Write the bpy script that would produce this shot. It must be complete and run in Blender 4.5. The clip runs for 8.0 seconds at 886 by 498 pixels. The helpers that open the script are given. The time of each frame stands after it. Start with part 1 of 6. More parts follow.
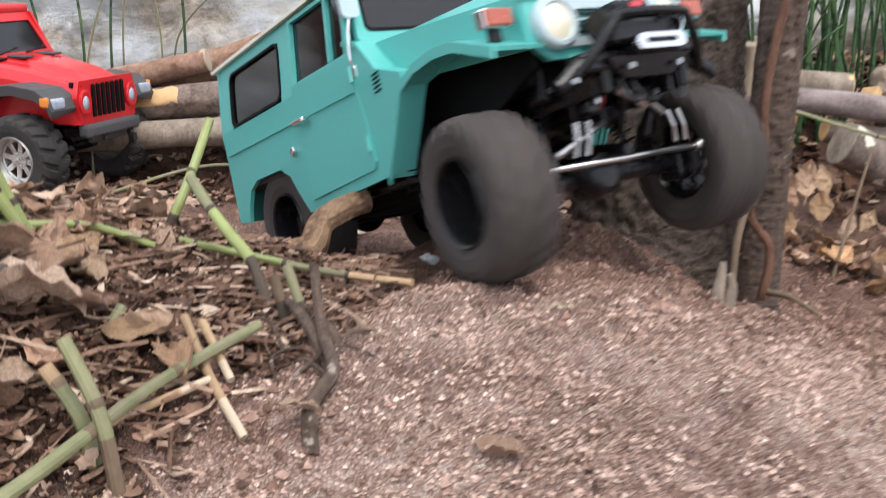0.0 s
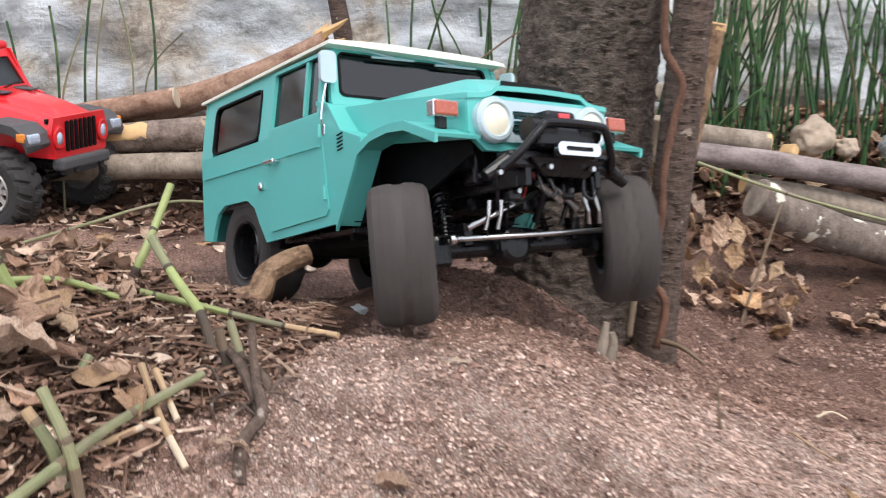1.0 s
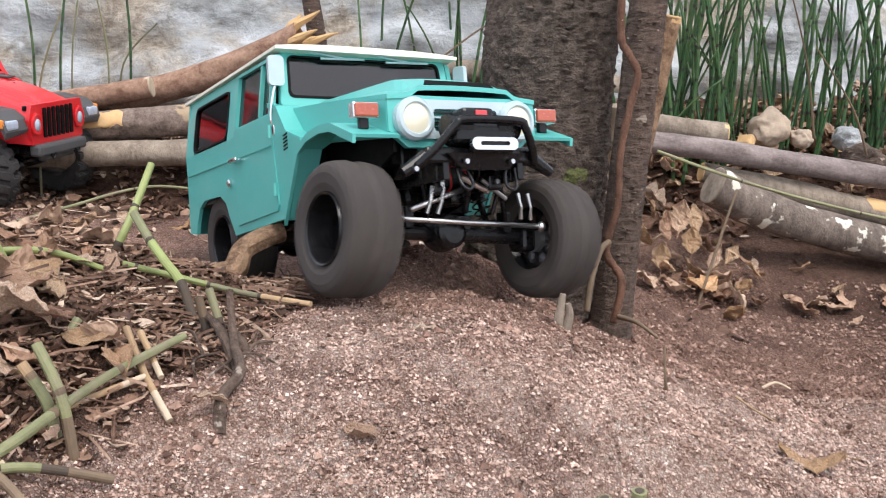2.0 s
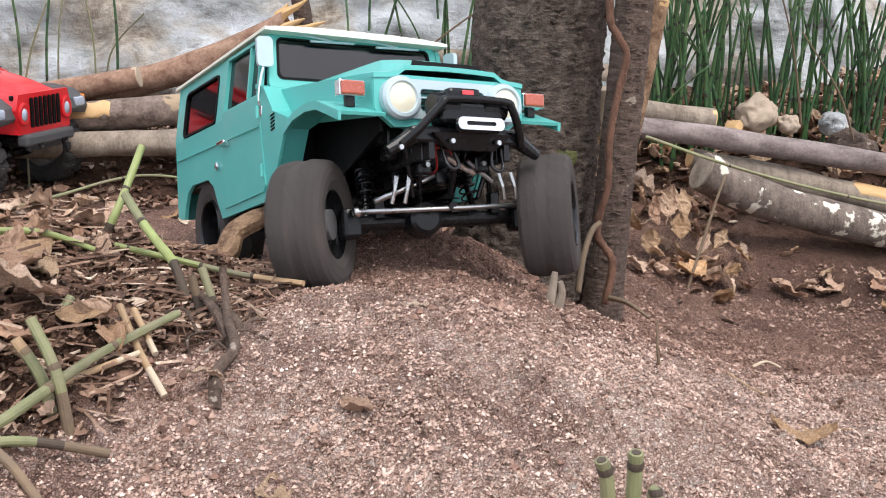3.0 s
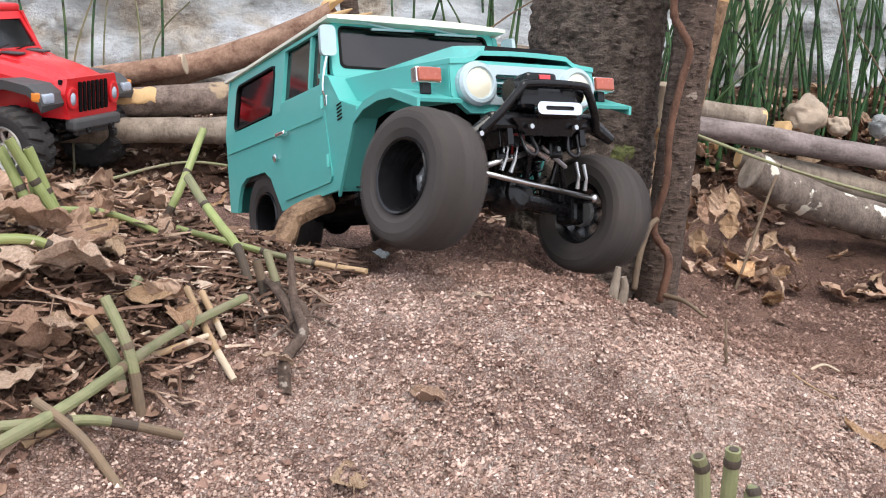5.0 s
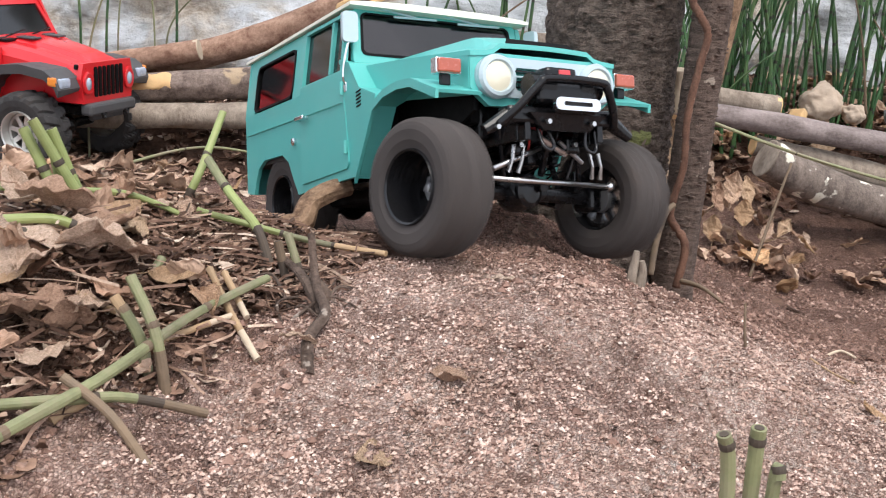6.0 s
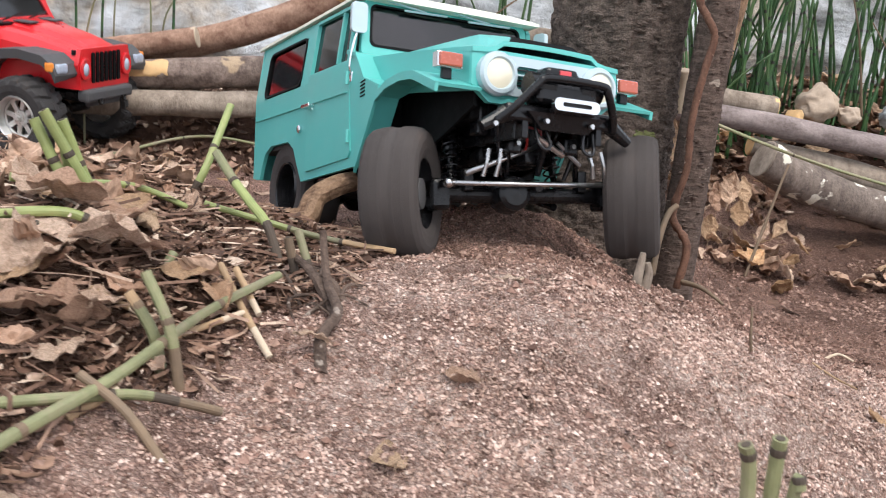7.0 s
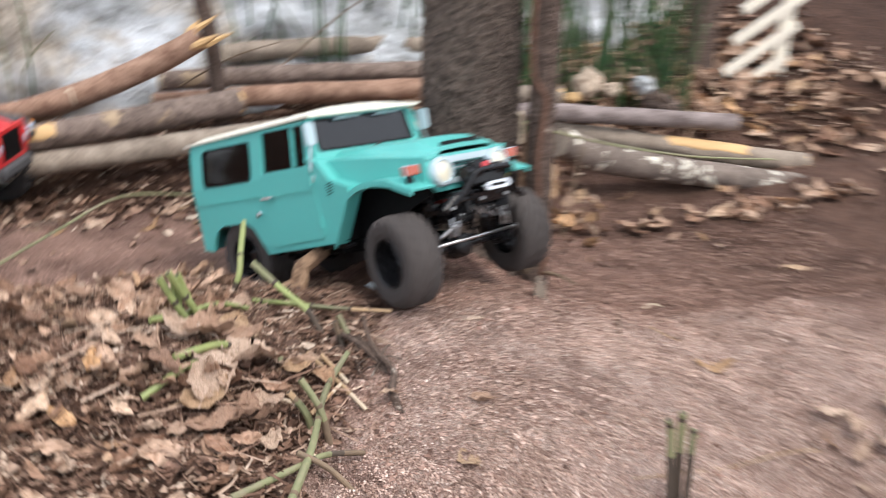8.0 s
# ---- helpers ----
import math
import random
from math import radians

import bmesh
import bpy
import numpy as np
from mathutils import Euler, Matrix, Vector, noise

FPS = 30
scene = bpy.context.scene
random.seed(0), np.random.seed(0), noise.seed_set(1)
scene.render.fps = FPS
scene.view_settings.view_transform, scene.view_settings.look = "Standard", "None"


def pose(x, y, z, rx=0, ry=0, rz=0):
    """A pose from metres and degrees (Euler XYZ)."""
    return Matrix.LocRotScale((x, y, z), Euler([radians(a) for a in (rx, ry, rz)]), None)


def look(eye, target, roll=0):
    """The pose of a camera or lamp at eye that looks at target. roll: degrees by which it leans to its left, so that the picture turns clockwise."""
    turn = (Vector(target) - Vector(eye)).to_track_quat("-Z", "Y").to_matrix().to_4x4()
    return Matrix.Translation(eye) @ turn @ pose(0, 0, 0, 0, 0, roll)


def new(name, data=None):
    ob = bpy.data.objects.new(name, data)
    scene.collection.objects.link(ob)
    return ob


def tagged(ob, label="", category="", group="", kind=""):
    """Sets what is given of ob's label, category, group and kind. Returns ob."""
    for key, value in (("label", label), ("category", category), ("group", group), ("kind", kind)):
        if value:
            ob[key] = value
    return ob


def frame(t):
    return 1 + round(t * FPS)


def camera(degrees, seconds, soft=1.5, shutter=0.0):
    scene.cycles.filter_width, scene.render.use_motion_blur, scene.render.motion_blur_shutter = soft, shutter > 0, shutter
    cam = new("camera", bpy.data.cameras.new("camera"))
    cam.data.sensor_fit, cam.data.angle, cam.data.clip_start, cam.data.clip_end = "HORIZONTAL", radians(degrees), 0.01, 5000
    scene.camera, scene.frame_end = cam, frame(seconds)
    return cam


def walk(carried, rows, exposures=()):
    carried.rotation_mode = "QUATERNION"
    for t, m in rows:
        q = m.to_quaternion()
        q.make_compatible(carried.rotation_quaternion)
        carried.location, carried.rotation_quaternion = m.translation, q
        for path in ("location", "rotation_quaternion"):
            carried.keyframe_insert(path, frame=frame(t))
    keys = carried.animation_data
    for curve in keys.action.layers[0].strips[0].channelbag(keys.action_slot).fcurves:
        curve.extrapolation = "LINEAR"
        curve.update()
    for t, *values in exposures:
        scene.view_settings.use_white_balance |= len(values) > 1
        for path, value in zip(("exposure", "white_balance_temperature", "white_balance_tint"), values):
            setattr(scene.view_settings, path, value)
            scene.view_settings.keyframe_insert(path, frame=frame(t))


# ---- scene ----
cam = camera(47.9, 8.0, soft=1.0, shutter=0.85)
METRES, EYE, TILT, LEAN, TURN = 0.76, 0.168, -13.0, 0.0, 0.0
ROWS = [
    (0.0, 0.0, 0.0, 0.0, -0.0, -0.0, 0.0),
    (0.5, 0.0249, -0.0797, 0.0362, -0.68, 0.34, -0.98),
    (1.0, 0.0443, -0.1493, 0.0458, -1.76, 0.75, -1.66),
    (1.5, 0.0491, -0.2034, 0.0317, -2.64, 0.69, -1.91),
    (3.0, 0.0444, -0.2165, 0.0041, -4.06, 0.37, -1.2),
    (3.5, 0.0184, -0.1947, 0.0028, -3.8, 0.82, -1.44),
    (4.0, 0.0023, -0.1917, 0.0045, -3.36, 0.91, -1.96),
    (4.5, 0.0047, -0.195, -0.0005, -2.97, 0.64, -2.42),
    (6.0, -0.0085, -0.2013, -0.0124, -2.29, -0.42, -2.91),
    (6.5, -0.0134, -0.2004, -0.0169, -1.8, -0.49, -3.0),
    (7.0, -0.0339, -0.1989, -0.0046, -3.19, -0.97, -4.04),
    (7.5, -0.1762, -0.3485, 0.1081, -7.69, -5.79, -3.07),
    (8.0, -0.3904, -0.6295, 0.2307, -17.93, -6.52, 4.07),
]
walk(cam, [(t, pose(0, 0, EYE, TILT, LEAN, TURN) @ pose(METRES * x, METRES * y, METRES * z, 90 + pitch, roll, yaw)) for t, x, y, z, yaw, pitch, roll in ROWS])

# ---- light: a bright overcast day ----
world = bpy.data.worlds.new("overcast_sky")
scene.world = world
world.use_nodes = True
wn = world.node_tree
sky = wn.nodes.new("ShaderNodeTexSky")
sky.sky_type, sky.sun_disc = "NISHITA", False
sky.sun_elevation, sky.sun_rotation, sky.dust_density, sky.air_density = radians(58), radians(150), 4.0, 1.0
soften = wn.nodes.new("ShaderNodeMixRGB")
soften.inputs[0].default_value = 0.7
soften.inputs[2].default_value = (6.8, 7.1, 7.8, 1)
wn.links.new(sky.outputs[0], soften.inputs[1])
wn.links.new(soften.outputs[0], wn.nodes["Background"].inputs[0])
wn.nodes["Background"].inputs[1].default_value = 0.13
sun = new("sun", bpy.data.lights.new("sun", "SUN"))
sun.data.energy, sun.data.angle, sun.data.color = 1.2, radians(25), (1.0, 0.96, 0.9)
sun.matrix_world = look((0.8, -1.2, 4.0), (0, 0.8, 0))
scene.view_settings.exposure = 0.9


# ---- materials ----
def material(name):
    m = bpy.data.materials.new(name)
    m.use_nodes = True
    return m, m.node_tree.nodes, m.node_tree.links, m.node_tree.nodes["Principled BSDF"]


def noise_node(nodes, links, scale, detail=6, coords="Object", rough=0.6, stretch=None):
    tc = nodes.new("ShaderNodeTexCoord")
    n = nodes.new("ShaderNodeTexNoise")
    n.inputs["Scale"].default_value, n.inputs["Detail"].default_value, n.inputs["Roughness"].default_value = scale, detail, rough
    src = tc.outputs[coords]
    if stretch:
        mp = nodes.new("ShaderNodeMapping")
        mp.inputs["Scale"].default_value = stretch
        links.new(src, mp.inputs[0])
        src = mp.outputs[0]
    links.new(src, n.inputs["Vector"])
    return n


def colour_ramp(nodes, links, src, stops):
    r = nodes.new("ShaderNodeValToRGB")
    el = r.color_ramp.elements
    while len(el) < len(stops):
        el.new(0.5)
    for e, (p, c) in zip(el, stops):
        e.position, e.color = p, (*c, 1)
    links.new(src, r.inputs[0])
    return r


def bump(nodes, links, bsdf, src, distance, strength=1.0):
    b = nodes.new("ShaderNodeBump")
    b.inputs["Distance"].default_value, b.inputs["Strength"].default_value = distance, strength
    links.new(src, b.inputs["Height"])
    links.new(b.outputs[0], bsdf.inputs["Normal"])
    return b


def mix(nodes, links, fac, a, b, mode="MIX"):
    m = nodes.new("ShaderNodeMixRGB")
    m.blend_type = mode
    for i, v in enumerate((fac, a, b)):
        if hasattr(v, "links"):
            links.new(v, m.inputs[i])
        elif i == 0:
            m.inputs[0].default_value = v
        else:
            m.inputs[i].default_value = (*v, 1)
    return m.outputs[0]


def plain(name, c, rough=0.5, metal=0.0, var=0.12, scale=60, bump_d=0.0, coat=0.0, rand=0.0, dirt=None, spec=0.5):
    """A material with grain at two scales, and dust of a second colour if given."""
    m, n, l, b = material(name)
    n1 = noise_node(n, l, scale, 8)
    n2 = noise_node(n, l, scale / 9, 4)
    dark = tuple(v * (1 - var) for v in c)
    light = tuple(min(1, v * (1 + var)) for v in c)
    r1 = colour_ramp(n, l, n1.outputs[0], [(0.3, dark), (0.7, light)])
    out = mix(n, l, 0.5, r1.outputs[0], colour_ramp(n, l, n2.outputs[0], [(0.3, dark), (0.7, light)]).outputs[0])
    if dirt:
        n3 = noise_node(n, l, scale / 4, 10, rough=0.75)
        f = colour_ramp(n, l, n3.outputs[0], [(dirt[1], (0, 0, 0)), (dirt[1] + 0.2, (1, 1, 1))])
        out = mix(n, l, f.outputs[0], out, dirt[0])
    if rand:
        oi = n.new("ShaderNodeObjectInfo")
        rr = colour_ramp(n, l, oi.outputs["Random"], [(0, (1 - rand,) * 3), (1, (1 + rand * 0.6,) * 3)])
        out = mix(n, l, 1.0, out, rr.outputs[0], "MULTIPLY")
    l.new(out, b.inputs["Base Color"])
    b.inputs["Metallic"].default_value, b.inputs["Coat Weight"].default_value, b.inputs["Specular IOR Level"].default_value = metal, coat, spec
    rr = colour_ramp(n, l, n1.outputs[0], [(0.3, (rough * 0.8,) * 3), (0.7, (min(1, rough * 1.2),) * 3)])
    l.new(rr.outputs[0], b.inputs["Roughness"])
    if bump_d:
        bump(n, l, b, n1.outputs[0], bump_d)
    return m


def soil_material():
    m, n, l, b = material("soil")
    grav = n.new("ShaderNodeAttribute")
    grav.attribute_name = "gravel"
    hum = n.new("ShaderNodeAttribute")
    hum.attribute_name = "humus"
    big = noise_node(n, l, 9, 6)
    mid = noise_node(n, l, 75, 9, rough=0.72)
    fine = noise_node(n, l, 480, 8, rough=0.8)
    vor = n.new("ShaderNodeTexVoronoi")
    vor.inputs["Scale"].default_value = 430
    edge = n.new("ShaderNodeTexVoronoi")
    edge.feature = "DISTANCE_TO_EDGE"
    edge.inputs["Scale"].default_value = 430
    tc = n.new("ShaderNodeTexCoord")
    for v in (vor, edge):
        l.new(tc.outputs["Object"], v.inputs["Vector"])
    red = colour_ramp(n, l, fine.outputs[0], [(0.34, (0.22, 0.133, 0.107)), (0.5, (0.54, 0.355, 0.295)), (0.66, (0.86, 0.66, 0.57))])
    peb = colour_ramp(n, l, vor.outputs["Color"], [(0.1, (0.50, 0.345, 0.290)), (0.5, (0.82, 0.635, 0.555)), (0.9, (0.98, 0.86, 0.79))])
    # shade in the crevices between grains, painted into the soil colour
    gap_shade = colour_ramp(n, l, edge.outputs["Distance"], [(0.0, (0.42, 0.37, 0.345)), (0.11, (1.0, 1.0, 1.0))])
    stones = mix(n, l, 1.0, peb.outputs[0], gap_shade.outputs[0], "MULTIPLY")
    dark = colour_ramp(n, l, mid.outputs[0], [(0.3, (0.048, 0.027, 0.019)), (0.55, (0.150, 0.085, 0.061)), (0.8, (0.290, 0.182, 0.132))])
    gm = mix(n, l, 1.0, grav.outputs["Fac"], colour_ramp(n, l, mid.outputs[0], [(0.36, (0.15,) * 3), (0.58, (1,) * 3)]).outputs[0], "MULTIPLY")
    gm = mix(n, l, 1.0, gm, colour_ramp(n, l, big.outputs[0], [(0.36, (0.40,) * 3), (0.56, (1,) * 3)]).outputs[0], "MULTIPLY")
    grain = colour_ramp(n, l, vor.outputs["Color"], [(0.1, (0.62, 0.58, 0.56)), (0.9, (1.40, 1.36, 1.34))])
    soil = mix(n, l, 1.0, mix(n, l, 1.0, red.outputs[0], grain.outputs[0], "MULTIPLY"), gap_shade.outputs[0], "MULTIPLY")
    c1 = mix(n, l, gm, soil, stones)
    c2 = mix(n, l, hum.outputs["Fac"], c1, dark.outputs[0])
    tint = colour_ramp(n, l, big.outputs[0], [(0.32, (0.66, 0.62, 0.60)), (0.62, (1.20, 1.16, 1.12))])
    c3 = mix(n, l, 1.0, c2, tint.outputs[0], "MULTIPLY")
    l.new(c3, b.inputs["Base Color"])
    b.inputs["Roughness"].default_value = 0.95
    b.inputs["Specular IOR Level"].default_value = 0.2
    dome = colour_ramp(n, l, edge.outputs["Distance"], [(0.0, (0, 0, 0)), (0.35, (1, 1, 1))])
    h = mix(n, l, 0.45, mix(n, l, 0.4, fine.outputs[0], mid.outputs[0]), dome.outputs[0])
    bump(n, l, b, h, 0.010)
    return m


def bark_material(name, dark, light, scale=40, stretch=(1, 1, 0.25), lichen=None, moss=None, depth=0.004):
    m, n, l, b = material(name)
    n1 = noise_node(n, l, scale, 9, rough=0.7, stretch=stretch)
    n2 = noise_node(n, l, 7, 5)
    n3 = noise_node(n, l, scale * 5, 6)
    base = colour_ramp(n, l, n1.outputs[0], [(0.38, dark), (0.62, light)]).outputs[0]
    base = mix(n, l, 1.0, base, colour_ramp(n, l, n2.outputs[0], [(0.3, (0.7,) * 3), (0.7, (1.15,) * 3)]).outputs[0], "MULTIPLY")
    base = mix(n, l, 0.35, base, colour_ramp(n, l, n3.outputs[0], [(0.3, dark), (0.7, light)]).outputs[0])
    if lichen:
        n4 = noise_node(n, l, lichen[1], 4, rough=0.55)
        f = colour_ramp(n, l, n4.outputs[0], [(lichen[2], (0, 0, 0)), (lichen[2] + 0.03, (1, 1, 1))])
        base = mix(n, l, f.outputs[0], base, lichen[0])
    l.new(base, b.inputs["Base Color"])
    b.inputs["Roughness"].default_value = 0.85
    b.inputs["Specular IOR Level"].default_value = 0.25
    bump(n, l, b, mix(n, l, 0.3, n1.outputs[0], n3.outputs[0]), depth)
    return m


def rock_material():
    m, n, l, b = material("grey_rock")
    strata = noise_node(n, l, 4.5, 10, rough=0.62, stretch=(1.0, 1.0, 2.6))
    n2 = noise_node(n, l, 3.1, 6)
    n3 = noise_node(n, l, 45, 8, rough=0.7)
    n5 = noise_node(n, l, 9, 8, rough=0.7, stretch=(1.0, 1.0, 2.0))
    base = colour_ramp(n, l, strata.outputs[0], [(0.36, (0.22, 0.225, 0.22)), (0.46, (0.52, 0.545, 0.56)), (0.60, (0.80, 0.83, 0.86))]).outputs[0]
    f = colour_ramp(n, l, n2.outputs[0], [(0.50, (0, 0, 0)), (0.60, (1, 1, 1))])
    warm = colour_ramp(n, l, n3.outputs[0], [(0.35, (0.28, 0.22, 0.165)), (0.65, (0.66, 0.59, 0.50))])
    base = mix(n, l, f.outputs[0], base, warm.outputs[0])
    g = colour_ramp(n, l, n5.outputs[0], [(0.33, (0.45, 0.43, 0.40)), (0.46, (1.0, 1.0, 1.0))])
    base = mix(n, l, 1.0, base, g.outputs[0], "MULTIPLY")
    l.new(base, b.inputs["Base Color"])
    b.inputs["Roughness"].default_value = 0.7
    bump(n, l, b, mix(n, l, 0.4, strata.outputs[0], n3.outputs[0]), 0.05)
    return m


def rush_material(name, c, c2, spacing):
    """Green rush with dark joints along its own length."""
    m, n, l, b = material(name)
    tc = n.new("ShaderNodeTexCoord")
    w = n.new("ShaderNodeTexWave")
    w.bands_direction = "Z"
    w.inputs["Scale"].default_value, w.inputs["Distortion"].default_value = 0.314 / spacing, 0.3
    l.new(tc.outputs["Object"], w.inputs["Vector"])
    n1 = noise_node(n, l, 90, 6, stretch=(1, 1, 0.15))
    n2 = noise_node(n, l, 14, 4)
    oi = n.new("ShaderNodeObjectInfo")
    base = colour_ramp(n, l, n1.outputs[0], [(0.3, tuple(v * 0.65 for v in c)), (0.7, c)]).outputs[0]
    base = mix(n, l, colour_ramp(n, l, n2.outputs[0], [(0.45, (0, 0, 0)), (0.75, (1, 1, 1))]).outputs[0], base, c2)
    base = mix(n, l, 1.0, base, colour_ramp(n, l, oi.outputs["Random"], [(0, (0.6, 0.65, 0.6)), (1, (1.2, 1.1, 1.0))]).outputs[0], "MULTIPLY")
    f = colour_ramp(n, l, w.outputs[0], [(0.965, (0, 0, 0)), (0.985, (1, 1, 1))])
    base = mix(n, l, f.outputs[0], base, (0.025, 0.025, 0.018))
    l.new(base, b.inputs["Base Color"])
    b.inputs["Roughness"].default_value = 0.5
    return m


def leaf_material(name, stops, island=False):
    m, n, l, b = material(name)
    if island:
        g = n.new("ShaderNodeNewGeometry")
        src = g.outputs["Random Per Island"]
    else:
        src = n.new("ShaderNodeObjectInfo").outputs["Random"]
    base = colour_ramp(n, l, src, stops).outputs[0]
    n1 = noise_node(n, l, 120, 8, rough=0.7)
    n2 = noise_node(n, l, 30, 5)
    base = mix(n, l, 1.0, base, colour_ramp(n, l, n1.outputs[0], [(0.3, (0.6, 0.58, 0.55)), (0.7, (1.15, 1.12, 1.1))]).outputs[0], "MULTIPLY")
    base = mix(n, l, 1.0, base, colour_ramp(n, l, n2.outputs[0], [(0.35, (0.7, 0.66, 0.62)), (0.65, (1.1, 1.1, 1.1))]).outputs[0], "MULTIPLY")
    l.new(base, b.inputs["Base Color"])
    b.inputs["Roughness"].default_value = 0.65
    b.inputs["Specular IOR Level"].default_value = 0.3
    bump(n, l, b, n1.outputs[0], 0.0015)
    return m


def tinted_glass(name, tint):
    m, n, l, b = material(name)
    tr = n.new("ShaderNodeBsdfTransparent")
    tr.inputs[0].default_value = (*tint, 1)
    gl = n.new("ShaderNodeBsdfGlossy")
    gl.inputs["Roughness"].default_value = 0.06
    fr = n.new("ShaderNodeFresnel")
    fr.inputs[0].default_value = 1.72
    ms = n.new("ShaderNodeMixShader")
    l.new(fr.outputs[0], ms.inputs[0])
    l.new(tr.outputs[0], ms.inputs[1])
    l.new(gl.outputs[0], ms.inputs[2])
    l.new(ms.outputs[0], n["Material Output"].inputs[0])
    return m


def glow(name, c, strength, base):
    m, n, l, b = material(name)
    b.inputs["Base Color"].default_value = (*base, 1)
    b.inputs["Emission Color"].default_value, b.inputs["Emission Strength"].default_value = (*c, 1), strength
    b.inputs["Roughness"].default_value = 0.15
    b.inputs["Coat Weight"].default_value = 1.0
    return m


SOIL = soil_material()
ROCK = rock_material()
DUST = (0.20, 0.13, 0.10)
TEAL = plain("teal_paint", (0.092, 0.435, 0.400), 0.42, var=0.05, scale=25, coat=0.15, dirt=((0.13, 0.36, 0.31), 0.68))
CREAM = plain("cream_paint", (0.80, 0.78, 0.66), 0.5, var=0.05, scale=30)
SILVER = plain("pale_silver_paint", (0.46, 0.56, 0.60), 0.35, metal=0.25, var=0.06)
CHROME = plain("chrome", (0.75, 0.76, 0.78), 0.16, metal=1.0, var=0.05)
STEEL = plain("bright_steel", (0.50, 0.50, 0.50), 0.30, metal=1.0, var=0.12, dirt=(DUST, 0.66))
BLACK = plain("black_plastic", (0.006, 0.006, 0.007), 0.26, var=0.3, dirt=((0.022, 0.017, 0.015), 0.66), spec=0.32)
BLACKGLOSS = plain("black_rim", (0.02, 0.02, 0.022), 0.25, metal=0.4, var=0.2, dirt=((0.10, 0.075, 0.06), 0.66))
TANSTONE = plain("weathered_tan_stone", (0.40, 0.315, 0.24), 0.9, var=0.35, scale=40, bump_d=0.004)
GREYMETAL = plain("grey_hub", (0.32, 0.32, 0.33), 0.35, metal=0.7, var=0.2, dirt=(DUST, 0.6))
RUBBER = plain("dusty_rubber", (0.060, 0.052, 0.049), 0.8, var=0.3, scale=120, bump_d=0.0008, dirt=((0.125, 0.092, 0.076), 0.60), spec=0.25)
RUBBERDARK = plain("dark_rubber", (0.030, 0.028, 0.028), 0.8, var=0.25, scale=120, bump_d=0.0006, dirt=((0.10, 0.075, 0.06), 0.58))
# rubber seals, and the near-black fill that deepens shade under the truck
SEALFILL = plain("black_rubber_seal_and_fill", (0.006, 0.006, 0.0065), 0.65, spec=0.12)
GLASS = tinted_glass("smoked_glass", (0.24, 0.215, 0.225))
REDTRIM = plain("dark_red_interior", (0.22, 0.018, 0.022), 0.6)
DARKTRIM = plain("dark_interior", (0.05, 0.045, 0.045), 0.7)
AMBER = plain("amber_lens", (0.40, 0.085, 0.045), 0.25, var=0.15, scale=300, coat=0.6)
LAMP = glow("lit_headlight", (1.0, 0.90, 0.66), 0.22, (0.44, 0.43, 0.36))
BADGE = plain("red_badge", (0.62, 0.06, 0.07), 0.4)
REDWIRE = plain("red_link", (0.42, 0.03, 0.03), 0.4)
RED = plain("red_paint", (0.62, 0.016, 0.022), 0.32, var=0.06, scale=25, coat=0.4, dirt=((0.40, 0.06, 0.05), 0.68))
GREYPLASTIC = plain("grey_plastic", (0.065, 0.065, 0.068), 0.6, dirt=((0.14, 0.11, 0.095), 0.6))
ORANGE = plain("orange_lens", (0.75, 0.25, 0.04), 0.3)
CLEARLENS = plain("clear_lens", (0.40, 0.46, 0.56), 0.12, var=0.2, scale=200, coat=1.0)
RIMSILVER = plain("satin_silver_rim", (0.66, 0.66, 0.64), 0.35, metal=0.8, var=0.15, dirt=(DUST, 0.66))
BARK = bark_material("rough_grey_brown_bark", (0.034, 0.025, 0.020), (0.275, 0.212, 0.178), 80, (1.0, 1.0, 2.2), lichen=((0.36, 0.34, 0.31), 5, 0.70), depth=0.016)
BARKTHIN = bark_material("smooth_brown_bark", (0.042, 0.029, 0.024), (0.185, 0.133, 0.108), 55, (1, 1, 4.0), lichen=((0.34, 0.28, 0.23), 60, 0.66), depth=0.006)
BARKLOG = bark_material("peeled_pinkish_bark", (0.15, 0.075, 0.050), (0.46, 0.30, 0.215), 35, (1, 1, 1.0))
BARKGREY = bark_material("grey_log_bark", (0.075, 0.052, 0.042), (0.33, 0.255, 0.215), 45, (1, 1, 1.0), lichen=((0.40, 0.30, 0.20), 12, 0.62))
BARKLICHEN = bark_material("lichen_spotted_bark", (0.085, 0.066, 0.056), (0.29, 0.235, 0.20), 45, (1, 1, 0.5), lichen=((0.72, 0.68, 0.58), 26, 0.585))
BARKSMOOTH = bark_material("smooth_grey_violet_bark", (0.105, 0.080, 0.074), (0.33, 0.275, 0.262), 40, (0.4, 1, 1.0), lichen=((0.46, 0.38, 0.30), 12, 0.66), depth=0.002)
BARKOLD = bark_material("weathered_bark", (0.15, 0.115, 0.09), (0.42, 0.35, 0.28), 30, (1, 1, 0.25))
BARKBRANCH = bark_material("flaking_tan_bark", (0.085, 0.045, 0.028), (0.46, 0.30, 0.19), 55, (1, 1, 1), depth=0.006)
VINE = bark_material("red_brown_vine", (0.07, 0.034, 0.024), (0.20, 0.105, 0.07), 90, (1, 1, 0.6), lichen=((0.45, 0.33, 0.25), 140, 0.68), depth=0.002)
WOOD = plain("cut_wood", (0.62, 0.40, 0.19), 0.7, var=0.25, scale=45, bump_d=0.002)
WOODPALE = plain("pale_weathered_wood", (0.52, 0.42, 0.31), 0.8, var=0.25, scale=50, bump_d=0.002)
LATH = plain("pale_painted_lath", (0.78, 0.73, 0.62), 0.6, var=0.08)
